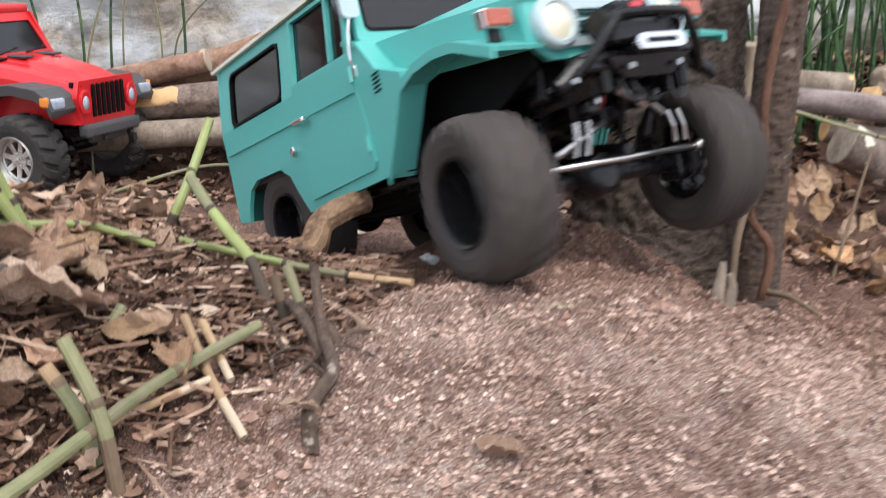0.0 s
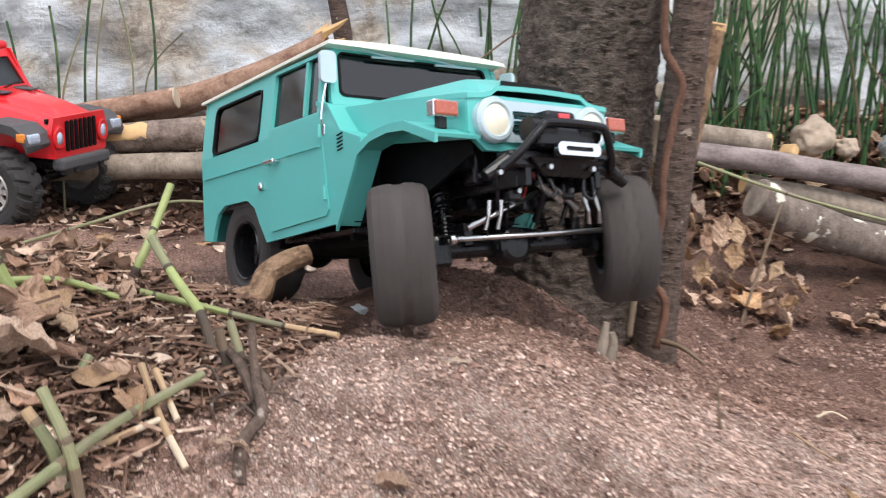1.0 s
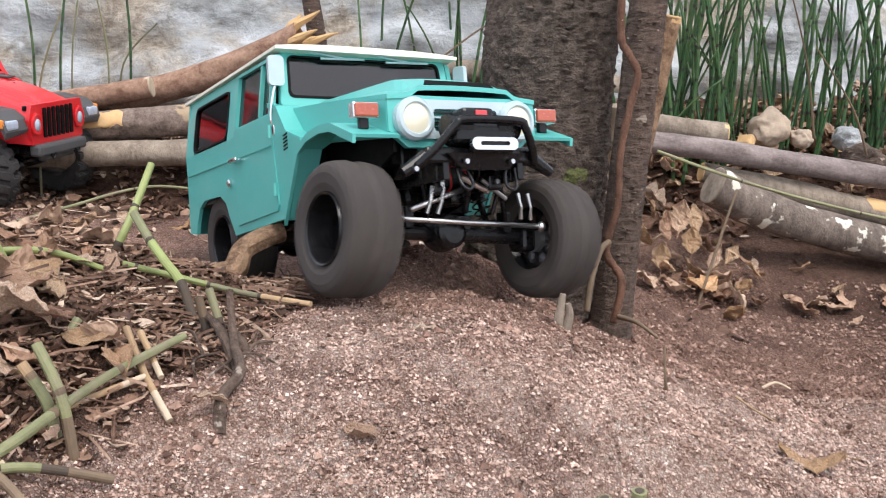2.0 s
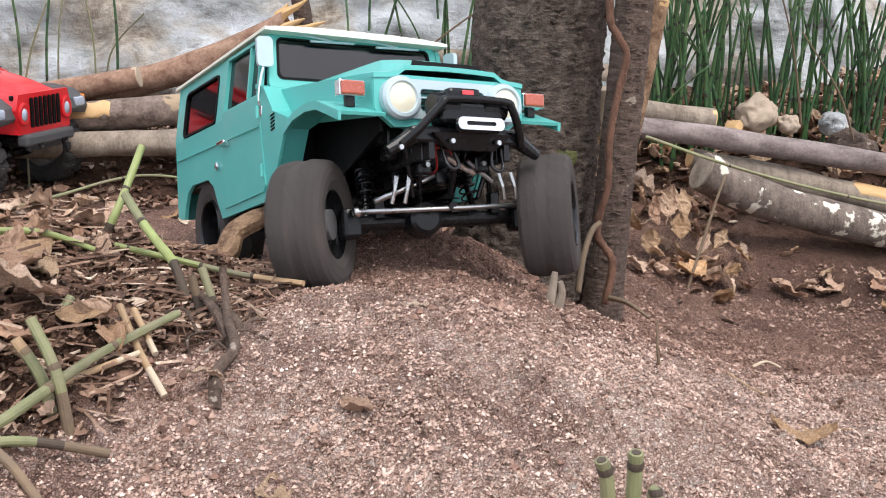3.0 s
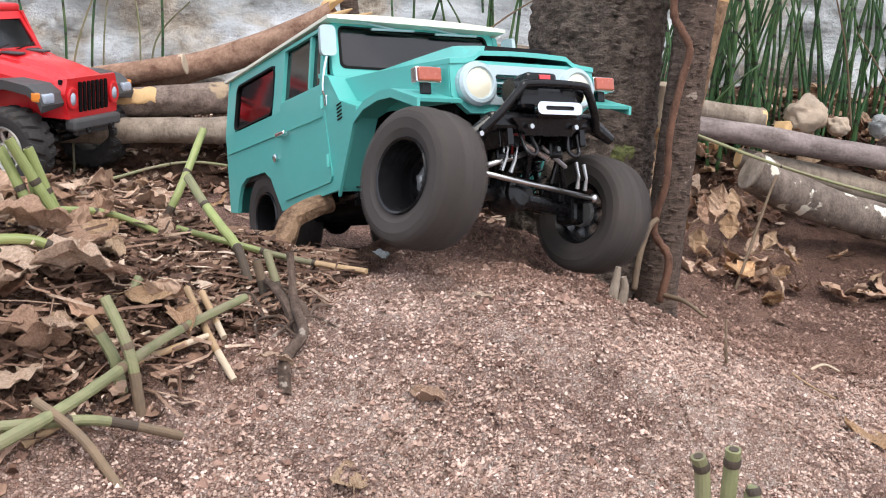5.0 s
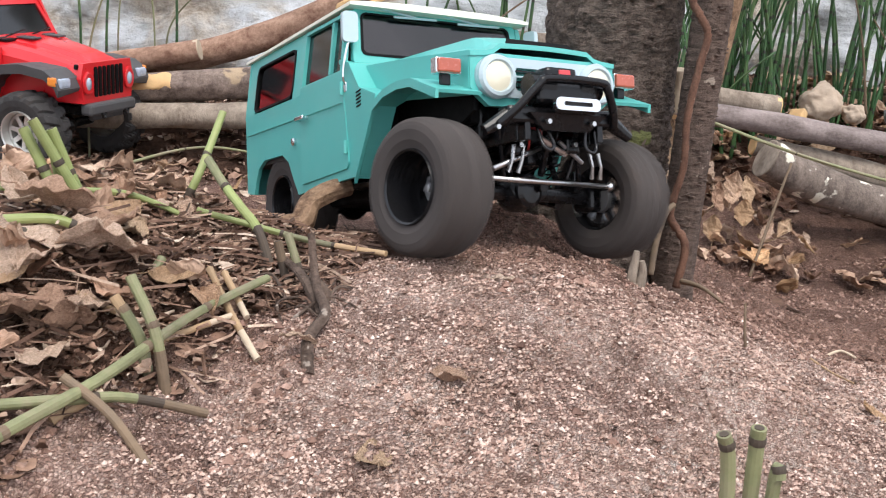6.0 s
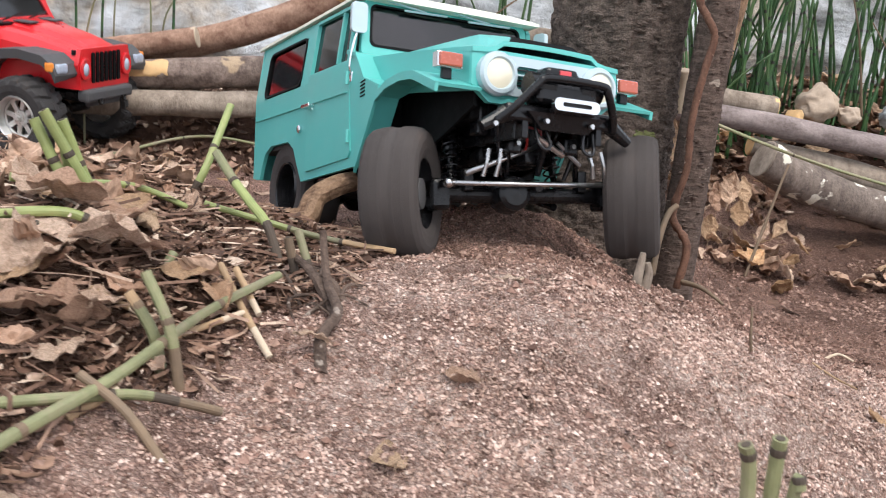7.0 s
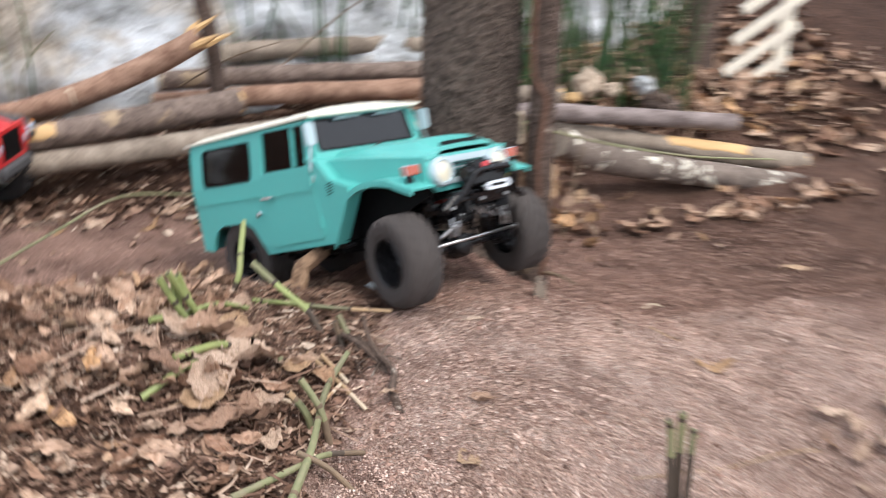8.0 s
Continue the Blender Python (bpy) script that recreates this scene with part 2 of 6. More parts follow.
MOSS = plain("moss", (0.10, 0.11, 0.035), 0.95, var=0.45, scale=160, bump_d=0.003)
RUSH = rush_material("green_rush", (0.040, 0.125, 0.042), (0.115, 0.17, 0.065), 0.055)
STALKGREEN = plain("fresh_green_stalk", (0.250, 0.290, 0.105), 0.5, var=0.3, scale=90, rand=0.2, dirt=((0.24, 0.21, 0.085), 0.53))
STALKDULL = plain("dull_green_stalk", (0.205, 0.212, 0.105), 0.6, var=0.35, scale=110, rand=0.2, bump_d=0.0006, dirt=((0.235, 0.19, 0.135), 0.47))
STALKBROWN = plain("brown_stalk", (0.17, 0.12, 0.078), 0.8, var=0.35, scale=110, rand=0.25, bump_d=0.001)
STALKDARK = plain("dark_stalk_joint", (0.070, 0.052, 0.038), 0.8, var=0.35, scale=150)
DEADBARK = bark_material("dead_dark_bark", (0.040, 0.026, 0.020), (0.175, 0.125, 0.098), 90, (1, 1, 1), lichen=((0.30, 0.25, 0.21), 60, 0.62), depth=0.004)
STRAW = plain("straw", (0.40, 0.27, 0.155), 0.7, var=0.3, scale=100, rand=0.2)
LEAFBROWN = leaf_material("dry_leaf", [(0.0, (0.32, 0.195, 0.140)), (0.3, (0.52, 0.345, 0.250)), (0.6, (0.66, 0.485, 0.375)), (0.85, (0.74, 0.585, 0.475)), (1.0, (0.56, 0.345, 0.205))])
LEAFTAN = leaf_material("tan_leaf", [(0.0, (0.50, 0.315, 0.175)), (1.0, (0.66, 0.49, 0.345))])
LITTER = leaf_material("leaf_litter", [(0.0, (0.070, 0.039, 0.027)), (0.45, (0.200, 0.117, 0.083)), (0.75, (0.38, 0.245, 0.180)), (0.93, (0.58, 0.44, 0.345)), (1.0, (0.78, 0.66, 0.55))], island=True)
CARPET = leaf_material("leaf_carpet", [(0.0, (0.189, 0.100, 0.066)), (0.25, (0.378, 0.236, 0.162)), (0.6, (0.543, 0.384, 0.288)), (0.9, (0.661, 0.507, 0.396)), (1.0, (0.649, 0.401, 0.204))], island=True)
PEBBLE = leaf_material("pebbles", [(0.0, (0.12, 0.070, 0.056)), (0.25, (0.38, 0.25, 0.207)), (0.65, (0.64, 0.475, 0.405)), (0.97, (0.79, 0.63, 0.555)), (1.0, (0.90, 0.80, 0.74))], island=True)
CLOD = leaf_material("soil_clods", [(0.0, (0.13, 0.074, 0.057)), (0.6, (0.31, 0.190, 0.151)), (1.0, (0.52, 0.365, 0.30))], island=True)


# ---- mesh helpers ----
def part(name, bm, mat, parent=None, label="", smooth=False, kind=""):
    """Links bm as one mesh object under parent."""
    me = bpy.data.meshes.new(name)
    bmesh.ops.recalc_face_normals(bm, faces=bm.faces[:])
    bm.to_mesh(me)
    bm.free()
    for p in me.polygons:
        p.use_smooth = smooth
    me.materials.append(mat)
    ob = new(name, me)
    ob.parent = parent
    return tagged(ob, label, kind=kind)


def thing(name, label, category, group="", m=None):
    ob = tagged(new(name), label, category, group)
    ob.empty_display_size = 0.02
    if m is not None:
        ob.matrix_basis = m
    return ob


def box(bm, c, s, bevel=0.0, m=None):
    """A box at c of size s, edges rounded by bevel; m turns it about c."""
    made = bmesh.ops.create_cube(bm, size=1.0)["verts"]
    for v in made:
        v.co = Vector((v.co.x * s[0], v.co.y * s[1], v.co.z * s[2]))
    if bevel:
        es = list({e for v in made for e in v.link_edges})
        got = bmesh.ops.bevel(bm, geom=es, offset=bevel, segments=2, affect="EDGES", profile=0.5)
        made = list({v for f in got["faces"] for v in f.verts} | {v for v in made if v.is_valid})
    for v in made:
        v.co = (m @ v.co if m is not None else v.co) + Vector(c)
    return bm


def tube(bm, pts, radii, sides=10, caps=True, wobble=0.0, seed=0.0):
    """A tube through pts; radii one number or one for each point."""
    pts = [Vector(p) for p in pts]
    if not hasattr(radii, "__len__"):
        radii = [radii] * len(pts)
    up, rings = None, []
    for i, p in enumerate(pts):
        d = (pts[min(i + 1, len(pts) - 1)] - pts[max(i - 1, 0)]).normalized()
        if up is None:
            up = d.orthogonal().normalized()
        up = (up - d * up.dot(d)).normalized()
        side = d.cross(up)
        ring = []
        for k in range(sides):
            a = 2 * math.pi * k / sides
            r = radii[i]
            if wobble:
                r *= 1 + wobble * noise.noise((p.x * 14 + math.cos(a) * 1.3 + seed, p.y * 14 + math.sin(a) * 1.3, p.z * 14 + seed))
            ring.append(bm.verts.new(p + (up * math.cos(a) + side * math.sin(a)) * r))
        rings.append(ring)
    for a, b in zip(rings, rings[1:]):
        for k in range(sides):
            bm.faces.new((a[k], a[(k + 1) % sides], b[(k + 1) % sides], b[k]))
    if caps:
        bm.faces.new(rings[0][::-1])
        bm.faces.new(rings[-1])
    return bm


def curve_points(pts, n):
    """n points on a smooth line through pts."""
    pts = [Vector(p) for p in pts]
    out = []
    for i in range(n):
        u = i / (n - 1) * (len(pts) - 1)
        k = min(int(u), len(pts) - 2)
        f = u - k
        p0, p1, p2, p3 = pts[max(k - 1, 0)], pts[k], pts[k + 1], pts[min(k + 2, len(pts) - 1)]
        out.append(0.5 * (2 * p1 + (p2 - p0) * f + (2 * p0 - 5 * p1 + 4 * p2 - p3) * f * f + (3 * p1 - p0 - 3 * p2 + p3) * f ** 3))
    return out


def lathe(bm, profile, steps, shape=None):
    """Turns a profile of (x, r) about the x axis; shape(i, k, r) may change r."""
    rings = []
    for k in range(steps):
        a = 2 * math.pi * k / steps
        ring = []
        for i, (x, r) in enumerate(profile):
            q = shape(i, k, r) if shape else r
            ring.append(bm.verts.new((x, q * math.cos(a), q * math.sin(a))))
        rings.append(ring)
    for k in range(steps):
        a, b = rings[k], rings[(k + 1) % steps]
        for i in range(len(profile) - 1):
            bm.faces.new((a[i], a[i + 1], b[i + 1], b[i]))
    return bm


def slab(bm, poly, place, thick):
    """A plate with the outline poly (u, v); place(u, v, d) gives the point at the depth d."""
    front = [bm.verts.new(place(u, v, 0)) for u, v in poly]
    back = [bm.verts.new(place(u, v, thick)) for u, v in poly]
    bm.faces.new(front)
    bm.faces.new(back[::-1])
    for i in range(len(poly)):
        j = (i + 1) % len(poly)
        bm.faces.new((front[i], back[i], back[j], front[j]))
    return bm


def rounded(u0, v0, u1, v1, r, n=4):
    """The outline of a rectangle with round corners."""
    out = []
    for cu, cv, a0 in ((u1 - r, v1 - r, 0), (u0 + r, v1 - r, 90), (u0 + r, v0 + r, 180), (u1 - r, v0 + r, 270)):
        for k in range(n + 1):
            a = radians(a0 + 90 * k / n)
            out.append((cu + r * math.cos(a), cv + r * math.sin(a)))
    return out


def frame_band(bm, outer, inner, place, thick):
    """A closed band between two outlines with as many points each."""
    n = len(outer)
    rings = [[bm.verts.new(place(u, v, d)) for u, v in o] for o, d in ((outer, 0), (inner, 0), (inner, thick), (outer, thick))]
    for a, b in zip(rings, rings[1:] + rings[:1]):
        for i in range(n):
            j = (i + 1) % n
            bm.faces.new((a[i], a[j], b[j], b[i]))
    return bm


# ---- ground ----
def sst(a, b, v):
    u = min(1.0, max(0.0, (v - a) / (b - a)))
    return u * u * (3 - 2 * u)


def ramp(v, knots):
    if v <= knots[0][0]:
        return knots[0][1]
    for (a, za), (b, zb) in zip(knots, knots[1:]):
        if v <= b:
            return za + (zb - za) * sst(a, b, v)
    return knots[-1][1]


SPINE = ((-0.6, -0.11), (0.25, -0.06), (0.36, -0.042), (0.50, -0.003), (0.66, -0.006), (0.80, -0.048), (1.0, -0.078), (1.45, -0.105), (1.75, 0.0), (2.3, 0.14), (3.2, 0.45), (8.0, 1.5))


def height(x, y):
    """The height of the smooth ground: a mound, a hollow behind it, a litter bank on one side, a slope beyond."""
    z = ramp(y, SPINE)
    near = 1 - sst(1.35, 1.8, y)
    z -= (0.085 * sst(0.10, 0.45, x) - 0.05 * sst(0.75, 1.6, x)) * (1 - sst(1.18, 1.5, y))
    z += 0.034 * math.exp(-((x - 0.44) / 0.12) ** 2 - ((y - 1.33) / 0.14) ** 2)
    z += 0.066 * math.exp(-((x - 0.33) / 0.11) ** 2 - ((y - 1.03) / 0.11) ** 2)
    z += (0.046 * sst(-0.08, -0.26, x) * (1 - 0.6 * sst(0.75, 1.0, y)) + 0.05 * sst(-0.6, -1.6, x)) * near
    z += 0.05 * sst(1.45, 1.75, y) * sst(0.3, 0.7, x)
    z += 0.021 * math.exp(-((x + 0.13) / 0.09) ** 2 - ((y - 0.735) / 0.06) ** 2)
    z += 0.013 * math.exp(-((x - 0.03) / 0.09) ** 2 - ((y - 0.605) / 0.06) ** 2)
    z += 0.054 * math.exp(-((x - 0.055) / 0.095) ** 2 - ((y - 0.80) / 0.080) ** 2)
    z += 0.034 * math.exp(-((x - 0.15) / 0.075) ** 2 - ((y - 0.86) / 0.055) ** 2)
    z += 0.018 * math.exp(-((x + 0.58) / 0.16) ** 2 - ((y - 1.42) / 0.16) ** 2)
    return z


def humus_at(x, y):
    e = 0.05 * noise.noise((x * 9, y * 9, 3.0))
    bank = sst(-0.06, -0.11, x + e - 0.55 * (min(y, 0.7) - 0.5)) * (1 - sst(0.76, 0.88, y + e))
    return max(bank, sst(1.30, 1.5, y + e - 0.10 * sst(0.25, 0.4, x)))


def damp_at(x, y):
    e = 0.05 * noise.noise((x * 9, y * 9, 3.0))
    return max(humus_at(x, y), (0.35 * sst(0.29, 0.38, x + e) + 0.45 * sst(0.55, 0.80, x + e)) * sst(0.62, 0.69, y + 0.6 * e))


def gravel_at(x, y):
    e = 0.06 * noise.noise((x * 7, y * 7, 9.0))
    rim = 0.60 + 0.10 * sst(0.20, 0.42, x)
    trough = 0.55 * math.exp(-((x - 0.135) / 0.035) ** 2 - ((y - 0.53) / 0.06) ** 2)
    return (sst(-0.16, -0.02, x + e - 0.3 * (y - 0.5)) * (1 - sst(0.55, 0.75, x + e)) * sst(-0.5, 0.1, y + e) * (1 - sst(rim - 0.02, rim + 0.05, y + e * 0.5))) * (1 - trough)


def surface(x, y):
    """The height of the ground with its lumps."""
    far = max(abs(x), abs(y - 0.6))
    z = height(x, y)
    z += 0.007 * noise.fractal((x * 7, y * 7, 0.3), 0.9, 2.1, 4) * (1 if far < 2 else 4)
    if far < 1.6:
        h = humus_at(x, y)
        crack = max(0.0, 1 - 7 * abs(noise.noise((x * 9 + 1.5 * noise.noise((x * 21, y * 21, 3)), y * 16, 6.3))))
        z -= 0.0075 * crack * crack * (1 - h)
        z += (0.0040 + 0.0030 * h) * noise.fractal((x * 38, y * 38, 1.7), 0.8, 2.2, 3)
        if far < 1.0:
            z += 0.0026 * noise.fractal((x * 120, y * 120, 5.1), 0.7, 2.1, 3)
    return z


def axis(dense0, dense1, step, mid0, mid1, mstep, far0, far1):
    out = list(np.arange(dense0, dense1, step))
    out += list(np.arange(dense1, mid1, mstep)) + list(np.arange(mid0, dense0 - 1e-6, mstep))
    g, d = mid1, mstep
    while g < far1:
        out.append(g)
        d *= 1.45
        g += d
    g, d = mid0 - mstep, mstep
    while g > far0:
        out.append(g)
        d *= 1.45
        g -= d
    return sorted(set(round(float(v), 5) for v in out))


def ground():
    xs = axis(-0.45, 0.64, 0.0038, -1.3, 1.6, 0.018, -60, 60)
    ys = axis(0.22, 1.28, 0.0040, -0.7, 2.4, 0.018, -60, 60)
    verts = [(x, y, surface(x, y)) for y in ys for x in xs]
    nx = len(xs)
    faces = [(j * nx + i, j * nx + i + 1, (j + 1) * nx + i + 1, (j + 1) * nx + i) for j in range(len(ys) - 1) for i in range(nx - 1)]
    me = bpy.data.meshes.new("ground")
    me.from_pydata(verts, [], faces)
    for key, fn in (("gravel", gravel_at), ("humus", damp_at)):
        at = me.attributes.new(key, "FLOAT", "POINT")
        at.data.foreach_set("value", [fn(v[0], v[1]) for v in verts])
    me.shade_smooth()
    me.materials.append(SOIL)
    return tagged(new("ground", me), "reddish-brown gritty soil heaped into a low mound", "ground", kind="structure")


def scatter(name, label, category, count, where, make, mat, seed):
    """One mesh of many small pieces strewn on the ground."""
    rng = np.random.RandomState(seed)
    vs, fs, base = [], [], 0
    while count > 0:
        x, y, ok = where(rng)
        if not ok:
            continue
        count -= 1
        v, f = make(rng)
        a = rng.uniform(0, 2 * math.pi)
        ca, sa = math.cos(a), math.sin(a)
        z = surface(x, y)
        vs += [(x + p[0] * ca - p[1] * sa, y + p[0] * sa + p[1] * ca, z + p[2]) for p in v]
        fs += [tuple(base + i for i in q) for q in f]
        base += len(v)
    me = bpy.data.meshes.new(name)
    me.from_pydata(vs, [], fs)
    me.materials.append(mat)
    return tagged(new(name, me), label, category, kind="stuff")


def pebble(rng):
    s = 0.0006 + 0.0013 * rng.rand() ** 3
    v = [(s * rng.uniform(.7, 1.4), 0, 0), (-s * rng.uniform(.7, 1.4), 0, 0), (0, s * rng.uniform(.7, 1.3), 0), (0, -s * rng.uniform(.7, 1.3), 0), (s * rng.uniform(-.4, .4), s * rng.uniform(-.4, .4), s * rng.uniform(.6, 1.1)), (0, 0, -s)]
    return v, [(0, 2, 4), (2, 1, 4), (1, 3, 4), (3, 0, 4), (2, 0, 5), (1, 2, 5), (3, 1, 5), (0, 3, 5)]


def clod(rng):
    v, f = pebble(rng)
    k = rng.uniform(1.6, 3.2)
    return [(p[0] * k, p[1] * k, p[2] * k * 0.8) for p in v], f


def crumb(rng):
    v, f = pebble(rng)
    k = rng.uniform(1.0, 2.4)
    return [(p[0] * k, p[1] * k, p[2] * k) for p in v], f


def chip(rng):
    """A curled scrap of leaf or bark."""
    ln, w, up = 0.0022 + 0.009 * rng.rand() ** 2.5, 0.0014 + 0.0045 * rng.rand() ** 2, 0.004 * rng.rand()
    t = rng.uniform(-0.5, 0.5)
    v = []
    for k, u in enumerate((-1, -0.3, 0.4, 1)):
        z = 0.0008 + up * (u * u) + 0.001 * rng.rand()
        hw = w * (1 - 0.5 * u * u) * rng.uniform(.7, 1.2)
        v += [(u * ln, -hw, z + t * hw), (u * ln, hw, z - t * hw)]
    v += [(p[0], p[1], p[2] - 0.0006) for p in v]
    f = [(0, 2, 3, 1), (2, 4, 5, 3), (4, 6, 7, 5), (9, 11, 10, 8), (11, 13, 12, 10), (13, 15, 14, 12)]
    return v, f


def fibre(rng):
    """A short dead stalk or root thread."""
    ln, r = 0.006 + 0.03 * rng.rand() ** 2, 0.0004 + 0.0008 * rng.rand() ** 2
    z0, z1, bend = 0.001 + 0.003 * rng.rand(), 0.001 + 0.010 * rng.rand() ** 2, ln * rng.uniform(-.3, .3)
    v = []
    for u, y, z in ((-1, 0, z0), (0, bend, (z0 + z1) / 2 + 0.001), (1, 0, z1)):
        v += [(u * ln, y - r, z), (u * ln, y + r, z), (u * ln, y, z + 1.6 * r)]
    f = [(0, 3, 4, 1), (1, 4, 5, 2), (2, 5, 3, 0), (3, 6, 7, 4), (4, 7, 8, 5), (5, 8, 6, 3), (0, 1, 2), (8, 7, 6)]
    return v, f


ground()


# ---- the slope, rock and trees behind ----
def boulder():
    """A broad grey rock face with worn strata that leans back behind the logs."""
    bm = bmesh.new()
    nu, nv, grid = 130, 70, []
    for j in range(nv + 1):
        row = []
        for i in range(nu + 1):
            u, v = i / nu, j / nv
            x = -2.6 + 4.0 * u
            edge = min(1, 3.2 * min(u, 1 - u) + 0.1)
            z = -0.16 + v * 1.35 * (0.55 + 0.45 * edge)
            y = 1.80 + 0.62 * v ** 1.25 + 0.30 * max(0, 1 - 9 * (1 - u)) + 0.25 * max(0, 1 - 4 * u)
            p = Vector((x, y, z))
            n1 = noise.fractal((x * 1.3, y * 1.3, z * 1.5), 0.8, 2.1, 5)
            lay = abs(((z * 9 + x * 1.6 + 1.3 * n1) % 1) - 0.5)
            y += 0.13 * n1 - 0.06 * lay + 0.022 * noise.fractal((x * 11, z * 16, 2), 0.8, 2.1, 3)
            row.append(bm.verts.new((x, y, z)))
        grid.append(row)
    for j in range(nv):
        for i in range(nu):
            bm.faces.new((grid[j][i], grid[j][i + 1], grid[j + 1][i + 1], grid[j + 1][i]))
    rows = [grid[nv]]
    for dy, f in ((0.35, 1.04), (0.9, 0.98), (1.6, 0.75), (2.2, 0.25)):
        rows.append([bm.verts.new((v.co.x * (1 - 0.04 * dy), v.co.y + dy + 0.08 * noise.noise((v.co.x * 2, dy, 1)), v.co.z * f + 0.06 * noise.noise((v.co.x * 3, dy * 3, 4)))) for v in grid[nv]])
    for a, b in zip(rows, rows[1:]):
        for i in range(nu):
            bm.faces.new((a[i], a[i + 1], b[i + 1], b[i]))
    ob = part("boulder", bm, ROCK, smooth=True)
    return tagged(ob, "large pale grey rock face with worn blue-grey strata", "rock")


boulder()


def trunk(name, label, base, top, r0, r1, mat, flare=0.35, rough=0.05, sides=110, rings=420, seed=0.0):
    """A tree trunk with a flared foot and uneven bark."""
    t = thing(name, label, "tree trunk")
    bm = bmesh.new()
    base, top, grid = Vector(base), Vector(top), []
    n = rings
    for i in range(n + 1):
        u = (i / n) ** 1.6
        p = base.lerp(top, u)
        z = p.z - base.z
        r = r0 + (r1 - r0) * u + r0 * flare * math.exp(-z / (r0 * 1.4))
        row = []
        for k in range(sides):
            a = 2 * math.pi * k / sides
            c, s = math.cos(a), math.sin(a)
            q = 1 + rough * 1.2 * noise.fractal((c * 1.4 + seed, s * 1.4, z * 3), 0.8, 2.1, 4)
            q += rough * 0.9 * noise.fractal((c * 7 + seed, s * 7, z * 85), 0.7, 2.0, 4)
            q += flare * 0.35 * math.exp(-z / (r0 * 0.9)) * noise.noise((c * 2.2, s * 2.2, seed + 4))
            row.append(bm.verts.new((p.x + r * q * c, p.y + r * q * s, p.z)))
        grid.append(row)
    for a, b in zip(grid, grid[1:]):
        for k in range(sides):
            bm.faces.new((a[k], a[(k + 1) % sides], b[(k + 1) % sides], b[k]))
    bm.faces.new(grid[-1])
    part("bark", bm, mat, t, smooth=True)
    return t


def flakes(tree, base, top, r0, r1, count, long, tall, mat, lo, hi, seed, name):
    """Raised scales of bark on the side of a trunk that the light reaches."""
    rnd = random.Random(seed)
    meshes = []
    for k in range(6):
        bm = bmesh.new()
        ln, ht = long * rnd.uniform(0.6, 1.4), tall * rnd.uniform(0.6, 1.4)
        n, rows = 6, []
        for i in range(n + 1):
            u = -1 + 2 * i / n
            w = ht * (1 - 0.75 * u * u) * rnd.uniform(0.7, 1.2)
            rows.append([bm.verts.new((u * ln, y, z)) for y, z in ((0.0, w), (-0.0026 * (1 - 0.6 * u * u), w * rnd.uniform(-0.2, 0.5)), (-0.0012, -w), (0.002, 0.0))])
        for a, b in zip(rows, rows[1:]):
            for j in range(4):
                bm.faces.new((a[j], b[j], b[(j + 1) % 4], a[(j + 1) % 4]))
        bm.faces.new(rows[0][::-1])
        bm.faces.new(rows[-1])
        me = bpy.data.meshes.new(name)
        bmesh.ops.recalc_face_normals(bm, faces=bm.faces[:])
        bm.to_mesh(me)
        bm.free()
        me.materials.append(mat)
        meshes.append(me)
    base, top = Vector(base), Vector(top)
    for i in range(count):
        z = rnd.uniform(lo, hi)
        u = (z - base.z) / (top.z - base.z)
        c = base.lerp(top, u)
        r = r0 + (r1 - r0) * u
        a = rnd.gauss(-8, 42)
        d = Vector((math.sin(radians(a)), -math.cos(radians(a)), 0))
        ob = new(name, meshes[i % 6])
        ob.parent = tree
        p = c + d * (r * 1.012)
        ob.matrix_basis = pose(p.x, p.y, z, rnd.uniform(-10, 10), rnd.uniform(-14, 14), a)


big = trunk("tree_trunk", "thick tree trunk with rough grey-brown flaking bark", (0.214, 0.985, -0.14), (0.245, 1.02, 2.4), 0.075, 0.06, BARK, 0.26, 0.062, 160)
thin = trunk("young_tree_trunk", "slim leaning young trunk with smooth brown bark", (0.291, 0.905, -0.13), (0.37, 0.95, 1.9), 0.0205, 0.016, BARKTHIN, 0.5, 0.06, 64, 300, 7.0)
flakes(big, (0.214, 0.985, -0.14), (0.245, 1.02, 2.4), 0.075, 0.06, 260, 0.0055, 0.0022, BARK, -0.02, 0.42, 31, "bark_flake")
flakes(thin, (0.291, 0.905, -0.13), (0.37, 0.95, 1.9), 0.0205, 0.016, 110, 0.0034, 0.0010, BARKTHIN, -0.05, 0.42, 32, "bark_ridge")
trunk("bank_tree_trunk", "slender mossy brown trunk growing on the bank", (1.12, 1.78, -0.02), (1.17, 1.85, 2.2), 0.036, 0.03, BARKTHIN, 0.4, 0.06, 32, 90, 12.0)


def moss_cushion():
    bm = bmesh.new()
    bmesh.ops.create_icosphere(bm, subdivisions=4, radius=1.0)
    for v in bm.verts:
        q = 1 + 0.25 * noise.fractal(v.co * 2.5, 0.8, 2.1, 4)
        v.co = Vector((v.co.x * 0.035 * q, v.co.y * 0.012 * q, v.co.z * 0.032 * q))
    ob = part("moss_cushion", bm, MOSS, smooth=True)
    ob.matrix_basis = pose(0.244, 0.923, 0.070, 0, 0, 26) @ Matrix.Diagonal((0.55, 0.5, 0.35, 1))
    return tagged(ob, "green-brown moss cushion on the foot of the thick trunk", "moss")


moss_cushion()


